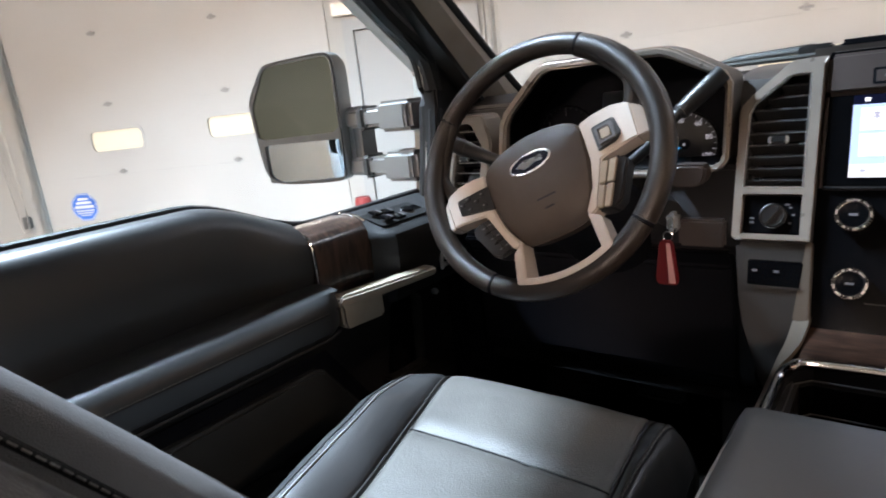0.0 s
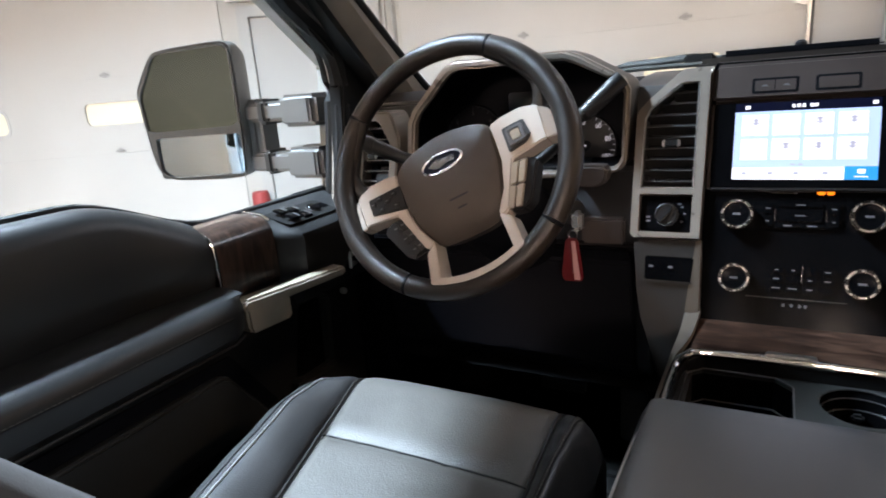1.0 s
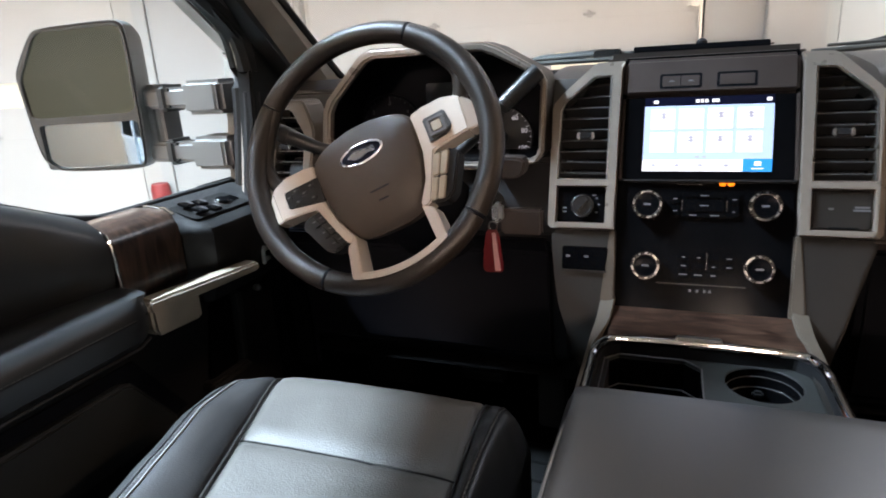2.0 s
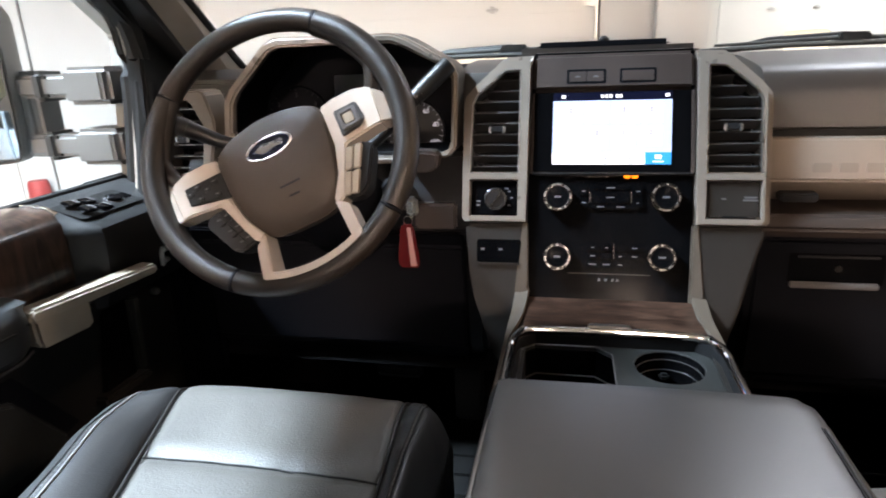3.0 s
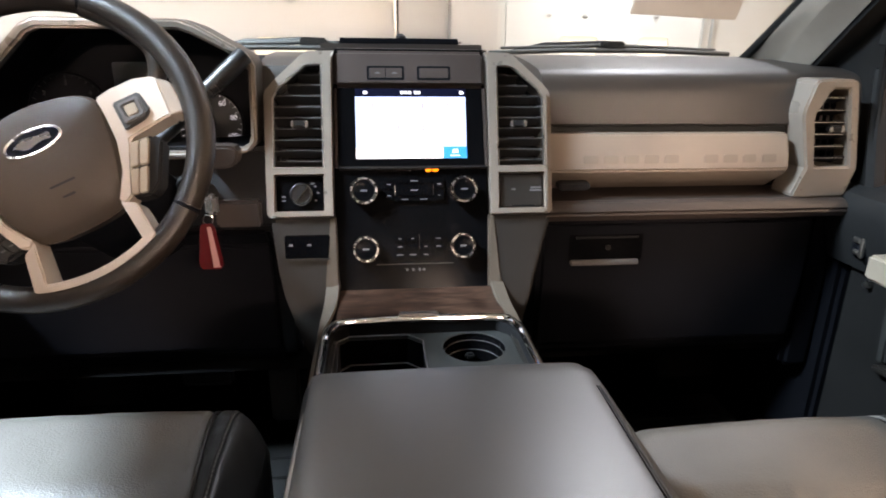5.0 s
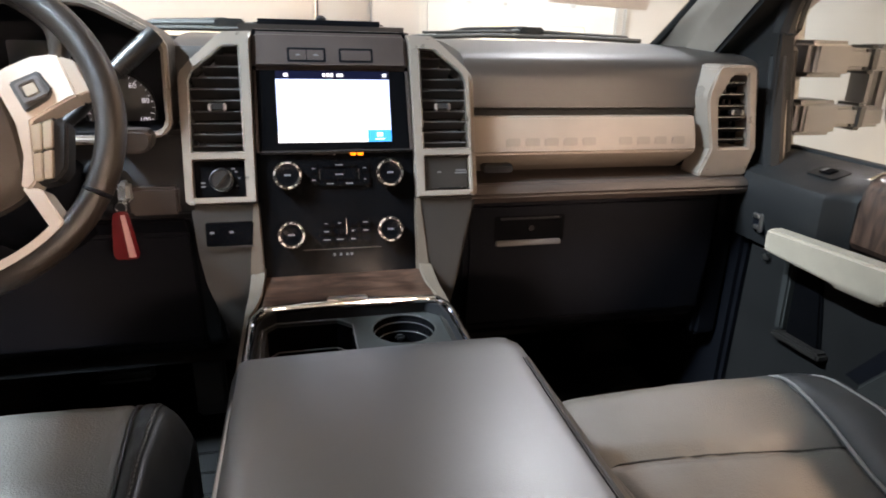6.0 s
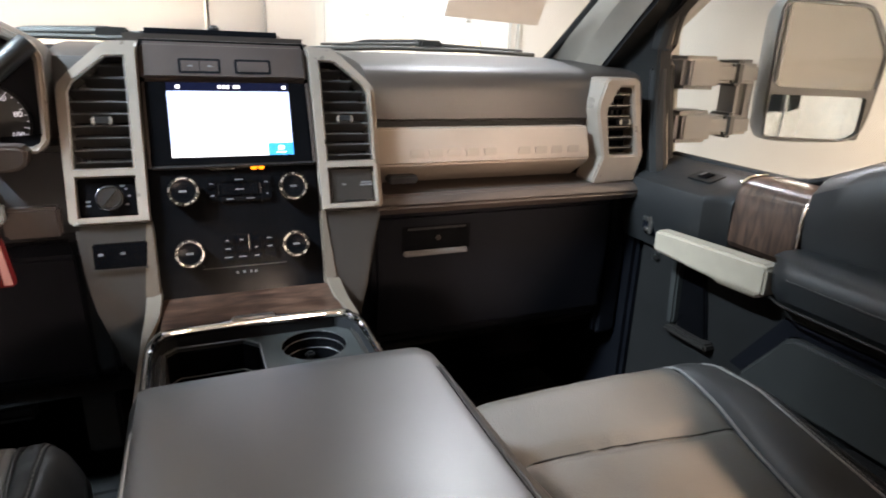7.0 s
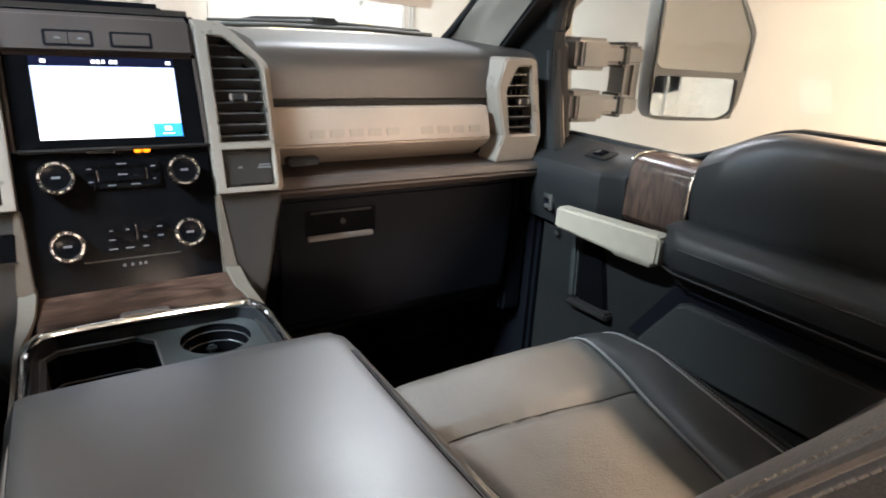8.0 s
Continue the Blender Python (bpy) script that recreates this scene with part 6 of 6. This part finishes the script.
    part("cushion_front", pillow(P(-0.2, -0.29, 0.10), P(0.2, -0.29, 0.10), P(0.19, -0.27, 0.26), P(-0.19, -0.27, 0.26), 10, 10, 0.02, 0, 0.05), SEAT_BLACK, root)
    part("seat_base", box(min(P(-0.2, 0, 0)[0], P(0.22, 0, 0)[0]), max(P(-0.2, 0, 0)[0], P(0.22, 0, 0)[0]), -0.80 + y_shift, -0.27 + y_shift, 0.08, 0.26, 0.03), BLACK_SATIN, root, "black seat base")
    for rx in (-0.16, 0.16):
        part("seat_rail", box(cx + rx - 0.02, cx + rx + 0.02, -0.82 + y_shift, -0.28 + y_shift, 0.0, 0.085, 0.006), BLACK, root, "black seat rail")
    # side shield with switches towards the door
    part("side_shield", plate([(-0.80, 0.13), (-0.34, 0.13), (-0.28, 0.20), (-0.30, 0.27), (-0.80, 0.30)], 0.0, 0.02, m=axes((P(0.235, 0, 0)[0], y_shift, 0), (0, 1, 0), (0, 0, 1), (sx, 0, 0)), r=0.006), BLACK_SATIN, root)
    # backrest, leaning
    lean = lambda z: -0.735 - (z - 0.46) * 0.62 + (0.022 if sx > 0 else 0.0)
    bp = lambda x, z, f=0.0: (cx + sx * x, lean(z) + f, z)
    mid_pad = pillow(bp(-0.15, 0.42, -0.03), bp(0.15, 0.42, -0.03), bp(0.14, 1.02, -0.03), bp(-0.14, 1.02, -0.03), 16, 24, 0.02, 0.012, 0.09)
    part("backrest_panel", mid_pad, SEAT_LIT, root, "smooth dark leather backrest")
    for e in (-1, 1):
        go = lambda z: 0.062 - (z - 0.46) * 0.09 if sx < 0 and e > 0 else 0.0
        bl = pillow(bp(e * 0.145, 0.43, go(0.43) * 0.6), bp(e * 0.245, 0.27, 0.015 + go(0.27)), bp(e * 0.225, 1.0, -0.05 + go(1.0)), bp(e * 0.14, 1.02, -0.03), 14, 26, 0.028, 0.016, 0.11)
        part("backrest_bolster", bl, BACK_LIT, root, "black leather backrest bolster")
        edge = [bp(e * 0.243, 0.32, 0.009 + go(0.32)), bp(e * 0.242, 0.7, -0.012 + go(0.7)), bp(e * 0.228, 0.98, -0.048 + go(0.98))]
        part("bolster_piping", tube(smooth_line(edge, 6), 0.0035, 8), BACK_LIT, root)
        if e > 0:
            continue
        if sx > 0:   # two rows of stitches near the rolled edge
            for d, f in ((0.008, 0.0100), (0.0005, -0.006)):
                stitch([bp(-(0.2398 - d), 0.46, f), bp(-(0.2332 - d), 0.7, f - 0.0145), bp(-(0.2264 - d), 0.95, f - 0.0365)], root, 0.006, 0.0045, 0.0010, "bolster_stitching")
            continue
        for k in (0.200, 0.188):
            stitch([bp(-k, 0.46, 0.0245), bp(-k, 0.7, 0.010), bp(-(k - 0.004), 0.95, -0.012)], root, 0.005, 0.0034, 0.0005, "bolster_stitching")
            part("bolster_groove", tube(smooth_line([bp(-(k - 0.006), 0.46, 0.0238), bp(-(k - 0.006), 0.7, 0.0093), bp(-(k - 0.010), 0.95, -0.0127)], 6), 0.0016, 6), RUBBER, root)
    shell = pillow(bp(-0.24, 0.40, -0.13), bp(0.24, 0.40, -0.13), bp(0.21, 1.02, -0.12), bp(-0.21, 1.02, -0.12), 10, 12, 0.02, 0, 0.05)
    part("backrest_shell", shell, BLACK, root, "black backrest shell")
    return root


seat(-1, 0.0, 0.0, "black leather driver's seat with panels toned as lit, black bolsters and pale piping")
seat(1, -0.05, -0.027, "black leather passenger seat with panels toned as lit, black bolsters and pale stitching")

# ---- centre console ----
con = thing("center_console", "dark centre console with chrome-rimmed cup tray and wood panel", "console")
part("body", extrude_x([(-0.98, 0.0), (0.12, 0.0), (0.12, 0.32), (-0.02, 0.33), (-0.30, 0.33), (-0.40, 0.42), (-0.98, 0.42)], -0.132, 0.132, r=0.012), GREY_TRIM, con, "dark grey console body")
part("tray_floor", box(-0.118, 0.118, -0.39, -0.10, 0.325, 0.34, 0.004), PIANO, con)
TOP = axes((0, 0, 0.402), (1, 0, 0), (0, 1, 0), (0, 0, 1))
rimo = [(-0.142, -0.40), (0.142, -0.40), (0.138, -0.155), (0.130, -0.128), (0.112, -0.112), (-0.112, -0.112), (-0.130, -0.128), (-0.138, -0.155)]
cup = [(0.068 + 0.0445 * math.cos(k * math.tau / 32), -0.164 + 0.0445 * math.sin(k * math.tau / 32)) for k in range(32)]
binh = [(-0.126, -0.30), (-0.006, -0.30), (-0.002, -0.285), (-0.002, -0.140), (-0.022, -0.120), (-0.108, -0.120), (-0.126, -0.140)]
cup2 = [(0.068 + 0.042 * math.cos(k * math.tau / 32), -0.272 + 0.042 * math.sin(k * math.tau / 32)) for k in range(32)]
part("cup_tray", plate([(x * 0.955, y - 0.002) for x, y in rimo], -0.004, 0.008, holes=[cup, binh, cup2], m=TOP, r=0.002), TRAY, con, "dark grey cup tray insert")
for c in (0, 1):
    y0, rr = (-0.164, 0.0445) if c == 0 else (-0.272, 0.042)
    CU = TOP @ Matrix.Translation((0.068, y0, 0))
    cu = part("cup_well", lathe([(rr, 0.006), (rr * 0.985, -0.002), (rr * 0.95, -0.004), (rr * 0.94, -0.016), (rr * 0.90, -0.018), (rr * 0.88, -0.034), (rr * 0.80, -0.036), (rr * 0.76, -0.06), (0, -0.06)], 32, m=CU), PIANO, con, "round cup well")
    for q, h in ((1.0, 0.0072), (0.955, -0.0035), (0.905, -0.0175)):
        part("cup_ring", tube([CU @ Vector((rr * q * math.cos(k * math.tau / 40), rr * q * math.sin(k * math.tau / 40), h)) for k in range(40)], 0.0008, 6, closed=True), BEZEL_GREY, cu)
    for k in range(3):
        part("cup_finger", box(rr * 0.66, rr * 0.9, -0.007, 0.007, -0.030, -0.020, 0.003, m=CU @ pose(0, 0, 0, 0, 0, 90 + 120 * k)), RUBBER, cu)
part("bin_well", merge(plate([(x * 0.995, y) for x, y in binh], -0.05, -0.045, m=TOP), plate([(x, y) for x, y in binh], -0.05, 0.002, holes=[[(-0.064 + (x + 0.064) * 0.97, -0.21 + (y + 0.21) * 0.97) for x, y in binh]], m=TOP)), PIANO, con, "square bin beside the cups")
for h in (0.0085, -0.036):
    part("bin_edge", tube([TOP @ Vector((-0.064 + (x + 0.064) * (1 if h > 0 else 0.965), -0.21 + (y + 0.21) * (1 if h > 0 else 0.965), h)) for x, y in binh], 0.0011, 6, closed=True), LATCH, con)
cr = [(-0.141, -0.40, 0.418), (-0.139, -0.20, 0.426), (-0.137, -0.158, 0.430), (-0.129, -0.130, 0.431), (-0.110, -0.115, 0.431), (0.0, -0.112, 0.432), (0.110, -0.115, 0.431), (0.129, -0.130, 0.431), (0.137, -0.158, 0.430), (0.139, -0.20, 0.426), (0.141, -0.40, 0.418)]
part("chrome_rim", tube(smooth_line(cr, 5), 0.0062, 10, flat=0.9), CHROME, con, "chrome tray rim")
part("rim_skirt", plate([(x * 0.99, y) for x, y in rimo], 0.0, 0.024, holes=[[(x * 0.955, y - 0.004 if y > -0.3 else y + 0.01) for x, y in rimo]], m=TOP), BLACK_SATIN, con)
part("wood_panel", extrude_x([(-0.112, 0.40), (-0.112, 0.432), (-0.06, 0.434), (-0.010, 0.442), (0.01, 0.458), (0.05, 0.458), (0.05, 0.40)], -0.126, 0.126, r=0.003), WOOD, con, "dark brown wood-grain panel")
part("chrome_tab", box(-0.035, 0.023, -0.115, -0.103, 0.432, 0.4405, 0.002), EDGE, con, "small chrome release tab")
for sx in (-1, 1):
    R = lambda pts: [(sx * x - 0.0035, y, z) for x, y, z in pts]
    inner = R([(0.1190, 0.004, 0.462), (0.1235, -0.06, 0.440), (0.131, -0.105, 0.434), (0.1395, -0.15, 0.431), (0.1415, -0.28, 0.424), (0.1435, -0.42, 0.416)])
    outer = R([(0.1405, 0.006, 0.458), (0.1425, -0.06, 0.437), (0.1450, -0.105, 0.431), (0.1455, -0.15, 0.428), (0.1475, -0.28, 0.421), (0.1500, -0.42, 0.413)])
    low = R([(0.143, 0.010, 0.43), (0.1455, -0.06, 0.415), (0.148, -0.105, 0.41), (0.1485, -0.15, 0.408), (0.1500, -0.28, 0.40), (0.152, -0.42, 0.395)])
    part("side_rail", ribbon([inner, outer, low], 5, 0.006), RAIL, con, "taupe side rail")
    part("side_panel", plate([(-0.42, 0.05), (0.10, 0.05), (0.10, 0.43), (0.02, 0.45), (-0.05, 0.42), (-0.42, 0.40)], 0.120, 0.1415, m=axes((0, 0, 0), (0, 1, 0), (0, 0, 1), (sx, 0, 0)), r=0.006), GREY_TRIM, con)

arm = thing("console_armrest", "wide padded dark leather armrest lid on the centre console", "armrest")


def lid_edge(u, v):
    r = 0.05 if u > 0.5 else 0.016
    du, dv = min(u, 1 - u) * 0.285, (1 - v) * 0.62
    if du < r and dv < r:
        k = max(0.0, math.hypot(r - du, r - dv) - r)
        s = 1 if u < 0.5 else -1
        return (s * k * 0.7, -k * 0.7, 0)
    return (0, 0, 0)


lid = pillow((-0.140, -1.0, 0.505), (0.156, -1.0, 0.506), (0.157, -0.372, 0.503), (-0.138, -0.372, 0.503), 26, 40, 0.016, 0.006, 0.062, bend=lid_edge)
part("lid", lid, LID, arm, "padded dark grey leather lid")
el = [(-0.134, -1.0, 0.4985), (-0.1335, -0.6, 0.4975), (-0.132, -0.45, 0.496), (-0.126, -0.408, 0.4945)]
part("piping", tube(smooth_line(el, 6), 0.0022, 8), LID_PIPING, arm, "pale edge piping")
er = [(0.149, -1.0, 0.4985), (0.1505, -0.6, 0.4975), (0.1505, -0.46, 0.496), (0.144, -0.412, 0.4945)]
part("piping", tube(smooth_line(er, 6), 0.0016, 8), LID, arm, "edge piping")
seam = [(0.1372, -1.0, 0.506), (0.1376, -0.63, 0.5056), (0.139, -0.535, 0.5051), (0.1410, -0.469, 0.5042), (0.1420, -0.430, 0.5034)]
part("seam", tube(smooth_line(seam, 6), 0.0008, 6), BLACK, arm, "dark sewn seam")
welt = [(x + 0.0042, y, z - 0.0012) for x, y, z in seam]
part("welt", tube(smooth_line(welt, 6), 0.0026, 8), LID, arm, "raised leather welt")
part("box", box(-0.128, 0.136, -1.0, -0.40, 0.40, 0.446, 0.006), BLACK_SATIN, arm, "black lid base")

# ---- pedals and footwell ----
ped = thing("brake_pedal", "black rubber brake pedal on a steel arm", "pedal")
part("pad", box(-0.46, -0.36, 0.20, 0.225, 0.15, 0.22, 0.008, m=None), RUBBER, ped)
part("arm", tube([(-0.41, 0.22, 0.2), (-0.41, 0.30, 0.32), (-0.40, 0.33, 0.45)], 0.01, 8), DULL_CHROME, ped)
for k in range(4):
    part("tread", box(-0.455, -0.365, 0.196, 0.202, 0.158 + k * 0.016, 0.164 + k * 0.016, 0.001), BLACK_SATIN, ped)
acc = thing("accelerator_pedal", "black plastic accelerator pedal on its arm", "pedal")
part("pad", box(-0.29, -0.23, 0.20, 0.22, 0.06, 0.22, 0.006, m=None), RUBBER, acc)
part("arm", tube([(-0.26, 0.21, 0.2), (-0.26, 0.30, 0.3), (-0.26, 0.34, 0.42)], 0.009, 8), BLACK_SATIN, acc)
for sx in (-1, 1):
    mt = thing("floor_mat", "black rubber floor mat with raised ribs", "floor mat", "floor mats")
    part("sheet", box(min(sx * 0.2, sx * 0.74), max(sx * 0.2, sx * 0.74), -0.28, 0.30, 0.001, 0.012, 0.004), RUBBER, mt)
    for k in range(8):
        part("rib", box(min(sx * 0.24, sx * 0.70), max(sx * 0.24, sx * 0.70), -0.22 + k * 0.06, -0.205 + k * 0.06, 0.011, 0.017, 0.002), RUBBER, mt)

# ---- wipers ----
def wiper(x0, x1, y, label):
    w = thing("wiper", label, "wiper", "windscreen wipers")
    L = x1 - x0
    part("blade", tube([(x0, y, 0.795), (x0 + L * 0.3, y + 0.008, 0.802), (x0 + L * 0.7, y + 0.008, 0.803), (x1, y, 0.798)], 0.007, 8, flat=0.8), WIPER, w, "black rubber blade")
    part("spoiler", tube([(x0 + L * 0.05, y + 0.012, 0.806), (x0 + L * 0.5, y + 0.018, 0.814), (x0 + L * 0.95, y + 0.012, 0.807)], [0.003, 0.005, 0.003], 8), WIPER, w)
    part("arm", tube([(x0 + L * 0.5, y + 0.03, 0.818), (x0 + L * 0.25, y + 0.06, 0.812), (x0 - L * 0.12, y + 0.10, 0.76)], 0.008, 8), BLACK_SATIN, w, "black wiper arm")
    part("clip", box(x0 + L * 0.46, x0 + L * 0.56, y + 0.005, y + 0.04, 0.804, 0.824, 0.004), BLACK_SATIN, w)
    return w


wiper(0.20, 0.78, 0.52, "black windscreen wiper parked above the cowl")
wiper(-0.50, 0.10, 0.52, "black windscreen wiper parked above the cowl")
